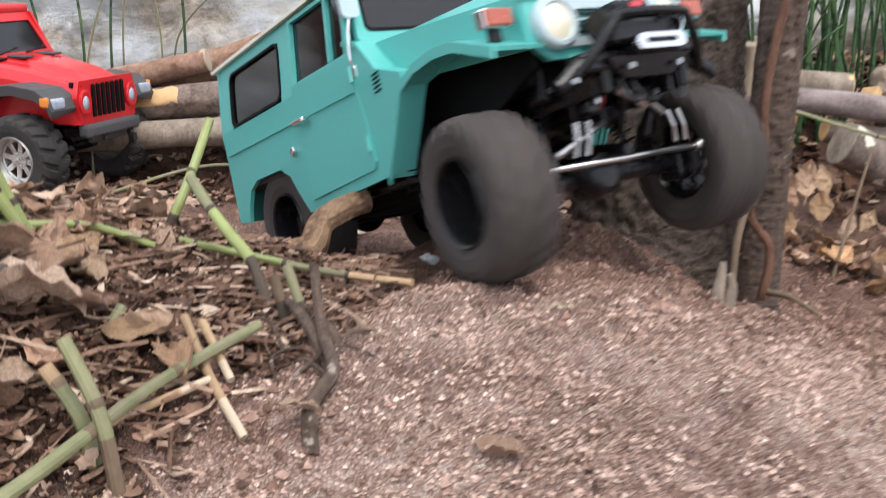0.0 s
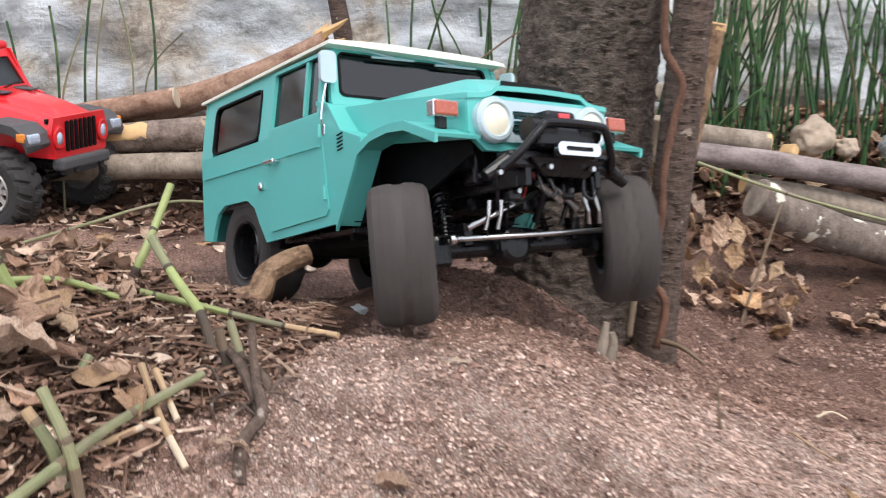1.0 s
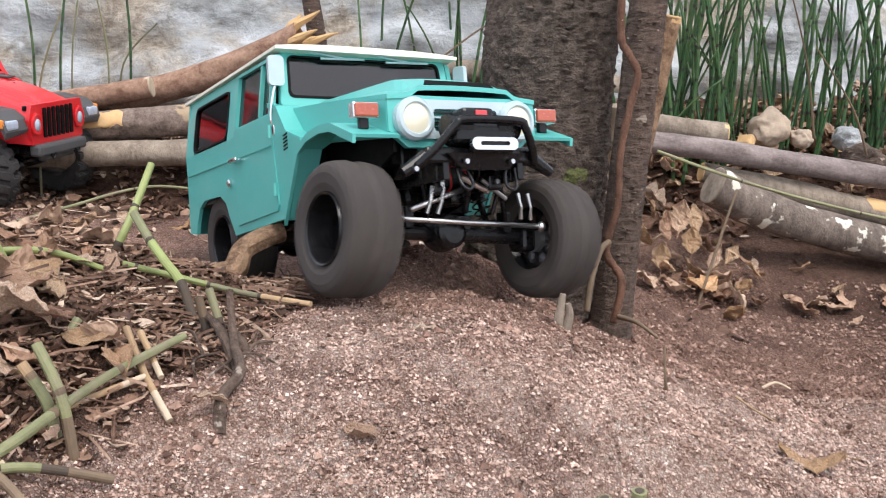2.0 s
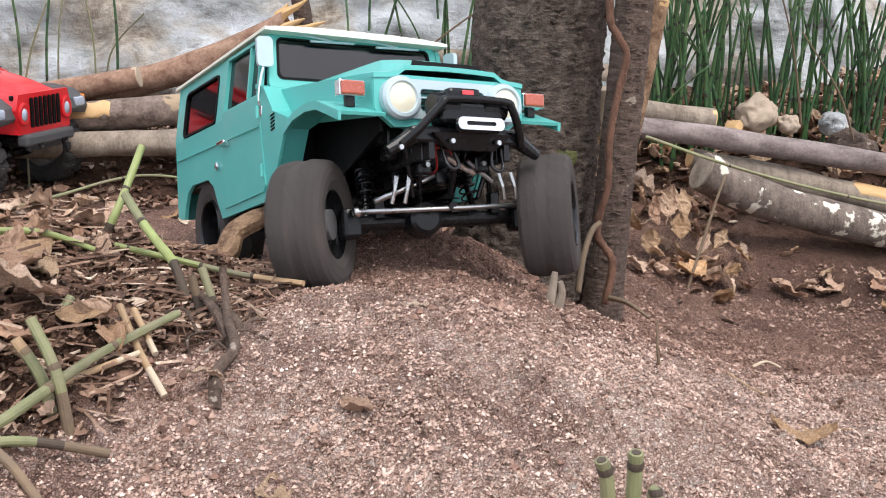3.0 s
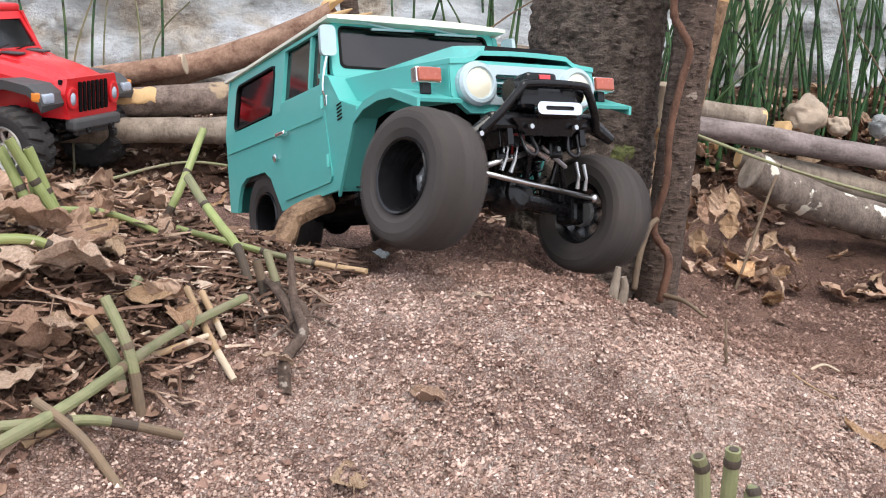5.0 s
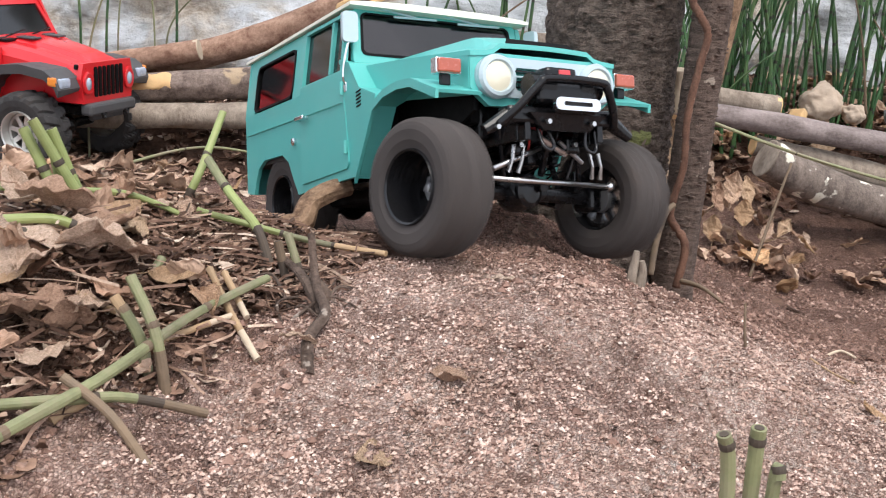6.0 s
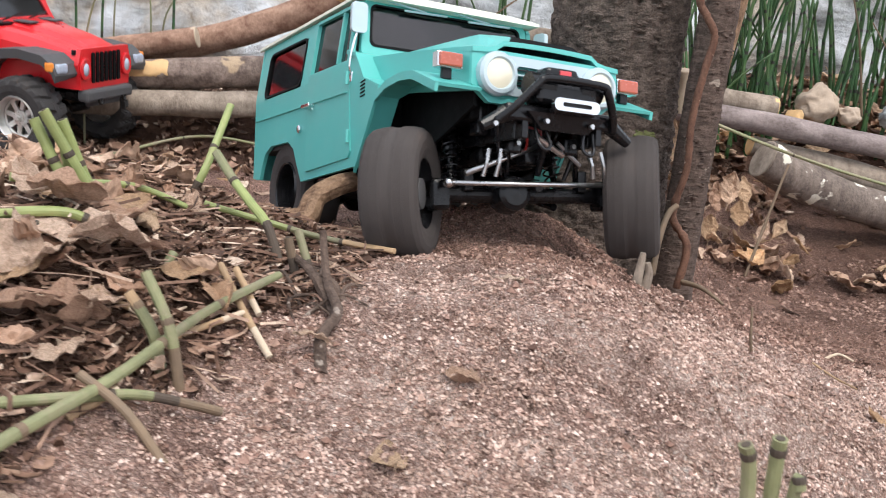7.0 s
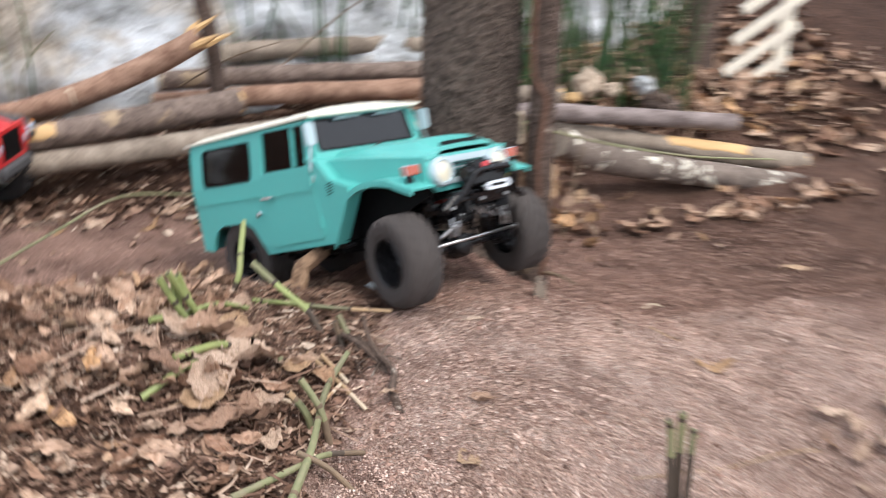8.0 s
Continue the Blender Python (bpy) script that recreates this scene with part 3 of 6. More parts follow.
def vine():
    t = thing("climbing_vine", "knobbly red-brown vine climbing the slim trunk", "vine")
    bm = bmesh.new()
    pts = curve_points([(0.282, 0.852, -0.075), (0.288, 0.856, -0.03), (0.272, 0.868, 0.0), (0.280, 0.868, 0.05), (0.279, 0.871, 0.10), (0.286, 0.874, 0.15), (0.292, 0.876, 0.185), (0.281, 0.877, 0.205), (0.272, 0.880, 0.225), (0.271, 0.880, 0.30), (0.285, 0.89, 0.42), (0.28, 0.90, 0.7)], 120)
    tube(bm, pts, [0.0040 * (1 + 0.35 * noise.noise((0, 0, i * 0.9))) for i in range(120)], 12, wobble=0.15)
    part("stem", bm, VINE, t, smooth=True)
    bm = bmesh.new()
    tube(bm, curve_points([(0.272, 0.858, 0.012), (0.262, 0.850, 0.004), (0.252, 0.835, -0.02), (0.246, 0.822, -0.055)], 24), [0.0032] * 24, 8, wobble=0.2)
    part("root", bm, STALKBROWN, t, smooth=True)
    bm = bmesh.new()
    tube(bm, curve_points([(0.285, 0.845, -0.066), (0.300, 0.825, -0.066), (0.318, 0.805, -0.076)], 30), [0.003 - 0.00005 * i for i in range(30)], 8, wobble=0.25)
    part("root", bm, STALKBROWN, t, smooth=True)


vine()


def log(name, label, pts, radii, mat, ends=WOOD, patch=None, splintered=False, seed=0.0):
    """A felled log: bark, two cut faces, and a bare patch or splinters where it has them."""
    t = thing(name, label, "log", "felled logs")
    n = 60
    cp = curve_points(pts, n)
    rr = [radii[0] + (radii[1] - radii[0]) * i / (n - 1) for i in range(n)]
    bm = bmesh.new()
    tube(bm, cp, rr, 28, False, 0.10, seed)
    part("bark", bm, mat, t, smooth=True)
    for e, (i, j) in enumerate(((0, 1), (n - 1, n - 2))):
        d = (cp[i] - cp[j]).normalized()
        if splintered and e == 1:
            for k in range(6):
                bm = bmesh.new()
                a = 2.1 * k + 0.4
                o = d.orthogonal().normalized()
                w = (o * math.cos(a) + d.cross(o) * math.sin(a))
                st = cp[i] - d * 0.022 + w * rr[i] * 0.55
                ln = (0.070, 0.046, 0.078, 0.036, 0.060, 0.042)[k]
                en = st + d * ln + w * ln * (0.15 + 0.5 * ((k * 0.61) % 1))
                tube(bm, [st, st.lerp(en, 0.35) + w * 0.004, st.lerp(en, 0.75), en], [rr[i] * 0.42, rr[i] * 0.36, rr[i] * 0.2, 0.0012], 6, wobble=0.3, seed=k)
                part("splinter", bm, ends, t, "torn yellow splinter")
        else:
            bm = bmesh.new()
            tube(bm, [cp[i] - d * 0.006, cp[i] + d * 0.0012, cp[i] + d * 0.0022], [rr[i] * 0.97, rr[i] * 0.97, rr[i] * 0.90], 28)
            part("cut_face", bm, ends, t, "sawn pale yellow end")
    if patch:
        bm = bmesh.new()
        i0, i1, a0, a1 = patch
        idx = list(range(i0, i1 + 1))
        up, rows = Vector((0, 0, 1)), []
        for i in idx:
            d = (cp[min(i + 1, n - 1)] - cp[max(i - 1, 0)]).normalized()
            o = (up - d * up.dot(d)).normalized()
            s = d.cross(o)
            row = []
            for k in range(11):
                a = radians(a0 + (a1 - a0) * k / 10 + 14 * noise.noise((i * 0.4, k * 3.0 * (k in (0, 10)), seed)))
                e = 1.055 if 0 < k < 10 and i not in (i0, i1) else 0.93
                row.append(bm.verts.new(cp[i] + (o * math.cos(a) + s * math.sin(a)) * rr[i] * e))
            rows.append(row)
        for a, b in zip(rows, rows[1:]):
            for k in range(10):
                bm.faces.new((a[k], a[k + 1], b[k + 1], b[k]))
        part("bare_patch", bm, ends, t, "yellow bare wood where bark has peeled", smooth=True)
    return t


log("log", "long peeled log with a splintered end leaning over others", [(-0.70, 1.65, 0.030), (-0.474, 1.65, 0.068), (-0.374, 1.65, 0.094), (-0.274, 1.65, 0.128), (-0.176, 1.64, 0.172), (-0.120, 1.63, 0.202)], (0.027, 0.023), BARKLOG, splintered=True, seed=2)
log("log", "short pinkish-brown sawn log lying on the pile", [(-0.60, 1.60, 0.055), (-0.47, 1.60, 0.082), (-0.372, 1.60, 0.104)], (0.020, 0.0185), BARKLOG, WOODPALE, seed=3)
log("log", "brown log with a bare yellow patch at its end", [(-0.49, 1.55, 0.034), (-0.30, 1.575, 0.052), (-0.05, 1.66, 0.066)], (0.025, 0.029), BARKGREY, patch=(1, 16, 20, 95), seed=4)
log("log", "weathered grey-brown log half sunk in the soil", [(-0.60, 1.50, -0.012), (-0.30, 1.54, 0.002), (0.06, 1.62, 0.012)], (0.020, 0.024), BARKOLD, WOODPALE, seed=5)
log("log", "long brown log lying behind the thick trunk", [(-0.22, 1.72, 0.062), (0.10, 1.74, 0.062), (0.50, 1.77, 0.050)], (0.021, 0.024), BARKLOG, WOODPALE, seed=6)
log("log", "long grey-brown log on top of the pile", [(-0.20, 1.77, 0.100), (0.15, 1.80, 0.096), (0.56, 1.83, 0.080)], (0.022, 0.020), BARKGREY, WOODPALE, seed=7)
log("log", "pale grey log at the foot of the rock", [(-0.05, 1.86, 0.140), (0.25, 1.90, 0.140), (0.62, 1.95, 0.11)], (0.021, 0.024), BARKOLD, WOODPALE, seed=8)
log("log", "smooth grey log lying across two others", [(0.40, 1.40, 0.066), (0.57, 1.42, 0.050), (0.76, 1.43, 0.026), (1.01, 1.45, -0.006)], (0.0175, 0.0195), BARKSMOOTH, seed=9)
log("log", "brown log with a peeled yellow end", [(0.55, 1.44, 0.012), (0.70, 1.44, -0.014), (0.84, 1.44, -0.044), (1.20, 1.44, -0.112)], (0.016, 0.025), BARKOLD, patch=(38, 50, -10, 80), seed=10)
log("log", "grey log spotted with cream lichen, its end broken off", [(0.545, 1.36, 0.002), (0.634, 1.37, -0.036), (0.80, 1.38, -0.078), (1.195, 1.39, -0.155)], (0.032, 0.027), BARKLICHEN, BARKOLD, seed=11)
log("log", "thin sawn branch standing upright behind the slim trunk", [(0.308, 1.05, -0.16), (0.346, 1.05, 0.08), (0.369, 1.05, 0.247)], (0.0105, 0.0132), BARKBRANCH, seed=12)
log("log", "short pale sawn branch lying under the rushes", [(0.37, 1.50, 0.088), (0.46, 1.50, 0.082), (0.60, 1.49, 0.068)], (0.017, 0.021), BARKOLD, seed=13)
log("log", "dark forked stub standing among the logs", [(-0.085, 1.70, 0.0), (-0.09, 1.69, 0.15), (-0.115, 1.68, 0.30)], (0.019, 0.015), BARKTHIN, seed=14)
log("log", "short pale sawn stick jammed between the two trunks", [(0.303, 1.005, 0.096), (0.302, 1.005, 0.118), (0.300, 1.0, 0.142)], (0.0095, 0.0095), WOODPALE, WOODPALE, seed=15)


# ---- wheels shared by both toy cars ----
def wheel(name, parent, m, tyre_mat, rim_mat, hub_mat, lugs, radius=0.054, half=0.0235, dish=0.0):
    """A toy wheel whose outer face looks along +x: hub, tyre and rim."""
    bm = bmesh.new()
    k = radius / 0.054
    lathe(bm, [(-0.006 + dish, 0.0), (-0.006 + dish, 0.0125), (0.004 + dish, 0.0130), (0.0065 + dish, 0.0115), (0.0065 + dish, 0.0060), (0.0095 + dish, 0.0052), (0.0095 + dish, 0.0)], 24)
    lathe(bm, [(0.006 + dish, 0.0), (0.006 + dish, 0.0035), (0.0135 + dish, 0.0032), (0.0138 + dish, 0.0)], 6)
    for i in range(6):
        a = i * math.pi / 3
        tube(bm, [(0.005 + dish, 0.0090 * math.cos(a), 0.0090 * math.sin(a)), (0.0088 + dish, 0.0090 * math.cos(a), 0.0090 * math.sin(a))], 0.0017, 6)
    w = part(name, bm, hub_mat, parent)
    w.matrix_basis = m
    h = half
    prof = [(-0.84, 0.0285), (-0.97, 0.0360), (-1.0, 0.0440), (-0.95, 0.0495), (-0.82, 0.0525), (-0.55, 0.0540), (-0.25, 0.0546), (-0.10, 0.0547), (0.10, 0.0547), (0.25, 0.0546), (0.55, 0.0540), (0.82, 0.0525), (0.95, 0.0495), (1.0, 0.0440), (0.97, 0.0360), (0.84, 0.0285)]
    prof = [(x * h, r * k) for x, r in prof]

    def tread(i, s, r):
        if i in (7, 8):
            return r - 0.0012 * k
        if 3 <= i <= 12:
            off = i if i < 8 else 15 - i + 4
            if (s + off) % 8 < 3:
                return r - lugs * k
        return r

    bm = bmesh.new()
    lathe(bm, prof, 144, tread)
    part("tyre", bm, tyre_mat, w)
    bm = bmesh.new()
    lathe(bm, [(0.84 * h, 0.0300 * k), (0.96 * h, 0.0288 * k), (0.91 * h, 0.0272 * k), (0.72 * h, 0.0268 * k), (0.30 * h, 0.0264 * k), (0.0, 0.0255 * k), (-0.5 * h, 0.0262 * k), (-0.84 * h, 0.0300 * k)], 48)
    for i in range(8):
        a = i * math.pi / 4
        t = Matrix.Rotation(a, 4, "X")
        box(bm, t @ Vector((0.001 + dish, 0.0170 * k, 0)), (0.004, 0.018 * k, 0.0065 * k), 0.0008, t)
    lathe(bm, [(-0.001 + dish, 0.0258 * k), (0.003 + dish, 0.0258 * k), (0.003 + dish, 0.0225 * k), (-0.001 + dish, 0.0225 * k), (-0.001 + dish, 0.0258 * k)], 40)
    part("rim", bm, rim_mat, w)
    return w


def flank(z):
    """Half the body's width at the height z."""
    return 0.104 if z < 0.2 else 0.104 - (z - 0.2) * 0.14


# ---- the teal truck ----
def teal_truck():
    t = thing("toy_truck", "teal toy off-road truck with cream roof, nose up on the mound", "toy car")
    lower = [(-0.224, 0.120), (-0.202, 0.117), (-0.196, 0.131), (-0.186, 0.145), (-0.168, 0.152), (-0.116, 0.152), (-0.099, 0.143), (-0.088, 0.126), (-0.074, 0.1075), (0.068, 0.1145), (0.104, 0.172), (0.100, 0.181), (0.070, 0.192), (0.050, 0.2175), (0.034, 0.2235), (0.034, 0.2065), (-0.228, 0.2065)]
    uppers = [[(-0.228, 0.2065), (-0.199, 0.2065), (-0.199, 0.270), (-0.228, 0.270)], [(-0.199, 0.258), (-0.088, 0.258), (-0.088, 0.270), (-0.199, 0.270)],
              [(-0.088, 0.2065), (-0.066, 0.2065), (-0.066, 0.270), (-0.088, 0.270)], [(-0.066, 0.267), (0.034, 0.267), (0.034, 0.270), (-0.066, 0.270)]]
    for s in (1, -1):
        def put(u, v, d, e=0.0):
            return Vector((s * (flank(v) - d + e), u, v))
        bm = bmesh.new()
        slab(bm, lower, put, 0.004)
        part("side_panel", bm, TEAL, t)
        for nm, p in zip(("rear_pillar", "roof_rail", "centre_pillar", "roof_rail"), uppers):
            bm = bmesh.new()
            slab(bm, p, put, 0.004)
            part(nm, bm, TEAL, t)
        # door, standing a little proud, with its window frame
        bm = bmesh.new()
        slab(bm, [(-0.064, 0.122), (-0.060, 0.1165), (0.045, 0.1225), (0.049, 0.128), (0.036, 0.2125), (-0.064, 0.2125)], lambda u, v, d: put(u, v, d, 0.0016), 0.005)
        frame_band(bm, [(-0.064, 0.2125), (0.036, 0.2125), (0.033, 0.269), (-0.064, 0.269)], [(-0.060, 0.2140), (0.031, 0.2140), (0.028, 0.2655), (-0.060, 0.2655)], lambda u, v, d: put(u, v, d, 0.0016), 0.005)
        slab(bm, [(0.0035, 0.215), (0.0075, 0.215), (0.0055, 0.265), (0.0015, 0.265)], lambda u, v, d: put(u, v, d, 0.0012), 0.004)
        door = part("door", bm, TEAL, t)
        bm = bmesh.new()
        for u in (-0.062, -0.044):
            tube(bm, [put(u, 0.181, 0, 0.001), put(u, 0.181, 0, 0.006)], 0.0018, 8)
        box(bm, put(-0.052, 0.1815, 0, 0.0065), (0.003, 0.021, 0.0038), 0.001)
        part("handle", bm, CHROME, door, "chrome handle")
        for z in (0.142, 0.196):
            bm = bmesh.new()
            tube(bm, [put(0.046 if z < 0.17 else 0.040, z - 0.006, 0, 0.003), put(0.046 if z < 0.17 else 0.040, z + 0.006, 0, 0.003)], 0.0018, 8)
            part("hinge", bm, TEAL, door)
        bm = bmesh.new()
        box(bm, put(-0.012, 0.1835, 0, 0.0019), (0.0012, 0.098, 0.0012))
        part("crease", bm, TEAL, door)
        for u0, u1 in ((-0.0598, 0.0022), (0.0070, 0.0308)):
            bm = bmesh.new()
            slab(bm, [(u0, 0.2142), (u1, 0.2142), (u1 - 0.002, 0.2653), (u0, 0.2653)], lambda u, v, d: put(u, v, d, -0.0022), 0.0012)
            part("window", bm, GLASS, door, "smoked glass")
        # quarter window in a rubber seal
        bm = bmesh.new()
        frame_band(bm, rounded(-0.200, 0.2075, -0.087, 0.259, 0.009), rounded(-0.1978, 0.2098, -0.0892, 0.2568, 0.0075), lambda u, v, d: put(u, v, d, 0.0012), 0.005)
        qw = part("quarter_window", bm, SEALFILL, t, "window in a black rubber seal")
        bm = bmesh.new()
        slab(bm, rounded(-0.1980, 0.2095, -0.0890, 0.257, 0.007), lambda u, v, d: put(u, v, d, -0.0015), 0.0012)
        part("pane", bm, GLASS, qw)
        bm = bmesh.new()
        box(bm, put(-0.145, 0.1845, 0, 0.0004), (0.0016, 0.152, 0.0014))
        part("crease", bm, TEAL, t)
        bm = bmesh.new()
        lathe(bm, [(0.0, 0.0), (0.0, 0.004), (0.0025, 0.0042), (0.0035, 0.003), (0.004, 0.0)], 16)
        for v in bm.verts:
            v.co = Vector((s * v.co.x, v.co.y, v.co.z)) + put(-0.080, 0.1615, 0)
        part("filler_cap", bm, CHROME, t, "round chrome filler cap")
        # cowl louvres
        for i in range(5):
            bm = bmesh.new()
            box(bm, put(0.070, 0.176 + 0.0032 * i, 0, 0.0002), (0.0012, 0.009, 0.0011), 0.0, Matrix.Rotation(radians(8), 4, "X"))
            part("louvre", bm, SEALFILL, t)
        # fender: a bent sheet with a lip
        prof = [(0.066, 0.1145), (0.104, 0.1735), (0.124, 0.1815), (0.150, 0.1842), (0.172, 0.1825), (0.196, 0.1735), (0.212, 0.1675)]
        bm = bmesh.new()
        for x0, x1, dz in ((0.066, 0.1075, 0.0), (0.1050, 0.1080, -0.0045)):
            top = [[bm.verts.new((s * x, y, z)) for x in (max(x0, 0.084 - max(0, i - 1) * 0.009), x1)] for i, (y, z) in enumerate(prof)]
            low = [[bm.verts.new((s * x, y - 0.0012, z - 0.0025 + dz)) for x in (max(x0, 0.084 - max(0, i - 1) * 0.009), x1)] for i, (y, z) in enumerate(prof)]
            for rows in (top, low):
                for a, b in zip(rows, rows[1:]):
                    bm.faces.new((a[0], a[1], b[1], b[0]))
            for k in (0, 1):
                for i in range(len(prof) - 1):
                    bm.faces.new((top[i][k], top[i + 1][k], low[i + 1][k], low[i][k]))
            for i in (0, -1):
                bm.faces.new((top[i][0], top[i][1], low[i][1], low[i][0]))
        part("fender", bm, TEAL, t)
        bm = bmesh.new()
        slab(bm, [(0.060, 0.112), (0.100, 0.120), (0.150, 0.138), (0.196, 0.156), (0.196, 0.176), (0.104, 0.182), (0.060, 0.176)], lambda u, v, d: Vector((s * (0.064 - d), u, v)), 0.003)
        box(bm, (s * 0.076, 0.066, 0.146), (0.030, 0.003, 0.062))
        part("wheel_well", bm, SEALFILL, t)
        bm = bmesh.new()
        edge = [(0.030, 0.2240), (0.050, 0.2180), (0.070, 0.1925), (0.102, 0.1815)]
        outer_e = [[bm.verts.new((s * x, y, z - dz)) for x in (0.070, 0.1038)] for dz in (0.0, 0.004) for y, z in edge]
        for k in (0, 4):
            for a, b in zip(outer_e[k:k + 3], outer_e[k + 1:k + 4]):
                bm.faces.new((a[0], a[1], b[1], b[0]))
        for k in (0, 1):
            for i in range(3):
                bm.faces.new((outer_e[i][k], outer_e[i + 1][k], outer_e[i + 5][k], outer_e[i + 4][k]))
        for i in (0, 3):
            bm.faces.new((outer_e[i][0], outer_e[i][1], outer_e[i + 4][1], outer_e[i + 4][0]))
        part("cowl", bm, TEAL, t)
        bm = bmesh.new()
        slab(bm, [(0.048, 0.182), (0.203, 0.166), (0.203, 0.200), (0.048, 0.214)], lambda u, v, d: Vector((s * (0.088 - 0.10 * (u - 0.048) - d), u, v)), 0.003)
        part("bonnet_side", bm, TEAL, t)
        # turn signal on a stalk
        bm = bmesh.new()
        box(bm, (s * 0.0885, 0.193, 0.1785), (0.008, 0.006, 0.009), 0.001)
        sig = part("turn_signal", bm, BLACK, t, "amber turn signal in a chrome rim")
        bm = bmesh.new()
        box(bm, (s * 0.0885, 0.1955, 0.1885), (0.0230, 0.010, 0.0130), 0.0012)
        part("housing", bm, CHROME, sig)
        bm = bmesh.new()
        box(bm, (s * 0.0885 + 0.0006, 0.2008, 0.1885), (0.0205, 0.005, 0.0112), 0.0014)
        part("lens", bm, AMBER, sig)
        # headlight
        for nm, prof2, mat, par in (("headlight", [(0.0, 0.0), (0.0, 0.0178), (0.0040, 0.0178), (0.0066, 0.0158), (0.0070, 0.0132), (0.0052, 0.0120), (0.0046, 0.0)], SILVER, None), ("lens", [(0.0052, 0.0119), (0.0068, 0.0095), (0.0078, 0.005), (0.0081, 0.0)], LAMP, 1)):
            bm = bmesh.new()
            lathe(bm, prof2, 32)
            for v in bm.verts:
                v.co = Vector((s * 0.050 + v.co.y, 0.2065 + v.co.x, 0.1812 + v.co.z))
            if par is None:
                head = part(nm, bm, mat, t, "round headlight in a pale silver ring", smooth=False)
            else:
                part(nm, bm, mat, head, "lit pale yellow lens", smooth=True)
        # mirror on an arm
        bm = bmesh.new()
        tube(bm, curve_points([(s * 0.101, 0.040, 0.196), (s * 0.106, 0.043, 0.206), (s * 0.104, 0.044, 0.225), (s * 0.1, 0.044, 0.240)], 10), 0.0011, 8)
        box(bm, (s * 0.101, 0.041, 0.197), (0.006, 0.007, 0.010), 0.0012)
        mir = part("mirror", bm, CHROME, t)
        bm = bmesh.new()
        slab(bm, rounded(-0.0078, 0.238, 0.0078, 0.266, 0.004), (lambda u, v, d: Vector((0.099 + u, 0.046 - d, v))) if s > 0 else (lambda u, v, d: Vector((-0.099 - 0.25 * u - d, 0.046 + 0.9 * u, v))), 0.004)
        part("housing", bm, SILVER, mir, "pale silver mirror housing")
    # front face
    bm = bmesh.new()
    slab(bm, [(-0.072, 0.172), (-0.055, 0.1585), (0.055, 0.1585), (0.072, 0.172), (0.072, 0.201), (-0.072, 0.201)], lambda u, v, d: Vector((u, 0.2045 - d, v)), 0.006)
    part("front_panel", bm, TEAL, t)
    bm = bmesh.new()
    frame_band(bm, rounded(-0.068, 0.1655, 0.068, 0.1975, 0.0155, 6), rounded(-0.031, 0.1715, 0.031, 0.190, 0.003, 6), lambda u, v, d: Vector((u, 0.2075 - d, v)), 0.005)
    bez = part("grille_bezel", bm, SILVER, t, "pale silver bezel round the grille")
    bm = bmesh.new()
    box(bm, (0, 0.203, 0.181), (0.064, 0.003, 0.022))
    part("grille_back", bm, SEALFILL, bez)
    for i in range(4):
        bm = bmesh.new()
        box(bm, (0, 0.2062, 0.1745 + 0.0043 * i), (0.062, 0.002, 0.0013))
        part("slat", bm, SILVER if i == 2 else BLACK, bez)
    # bonnet with a raised middle and an air slot
    bm = bmesh.new()
    rows = []
    for i in range(15):
        u = i / 14
        y = 0.040 + 0.166 * u
        hw = 0.0885 - 0.0160 * u
        edge = 0.2165 - 0.0155 * u ** 1.2
        mid = 0.2265 - 0.004 * u - 0.0125 * sst(0.76, 1.0, u)
        row = []
        for k in range(21):
            w = -1 + k / 10
            f = 1 - sst(0.60, 0.74, abs(w))
            z = edge + (mid - edge) * (0.38 * (1 - w * w) + 0.62 * f)
            row.append((hw * w, y, z))
        rows.append(row)
    top = [[bm.verts.new(p) for p in r] for r in rows]
    low = [[bm.verts.new((p[0], p[1], p[2] - 0.004)) for p in r] for r in rows]
    for g in (top, low):
        for a, b in zip(g, g[1:]):
            for k in range(20):
                bm.faces.new((a[k], a[k + 1], b[k + 1], b[k]))
    for k in (0, 20):
        for i in range(14):
            bm.faces.new((top[i][k], top[i + 1][k], low[i + 1][k], low[i][k]))
    for i in (0, 14):
        for k in range(20):
            bm.faces.new((top[i][k], top[i][k + 1], low[i][k + 1], low[i][k]))
    bon = part("bonnet", bm, TEAL, t)
    bm = bmesh.new()
    slab(bm, [(-0.034, -0.003), (0.034, -0.003), (0.031, 0.003), (-0.031, 0.003)], lambda u, v, d: Vector((u, 0.1985 - v * 0.9 - d * 0.5, 0.2122 + v * 0.85 + 0.0012 - d)), 0.004)
    part("air_slot", bm, SEALFILL, bon, "black air slot")
    # windscreen frame, glass, wipers
    outer = rounded(-0.094, 0.2195, 0.094, 0.273, 0.005)
    inner = rounded(-0.086, 0.2285, 0.086, 0.270, 0.006)

    def screen(u, v, d):
        return Vector((u * (1 - (v - 0.22) * 0.8), 0.0405 - (v - 0.22) * 0.16 - d, v))
    bm = bmesh.new()
    frame_band(bm, outer, inner, screen, 0.006)
    ws = part("windscreen_frame", bm, TEAL, t)
    bm = bmesh.new()
    frame_band(bm, inner, rounded(-0.0835, 0.2310, 0.0835, 0.2685, 0.005), lambda u, v, d: screen(u, v, d - 0.0008), 0.004)
    part("seal", bm, SEALFILL, ws)
    bm = bmesh.new()
    slab(bm, rounded(-0.084, 0.2305, 0.084, 0.269, 0.005), lambda u, v, d: screen(u, v, d + 0.001), 0.0015)
    part("pane", bm, GLASS, ws, "smoked windscreen glass")
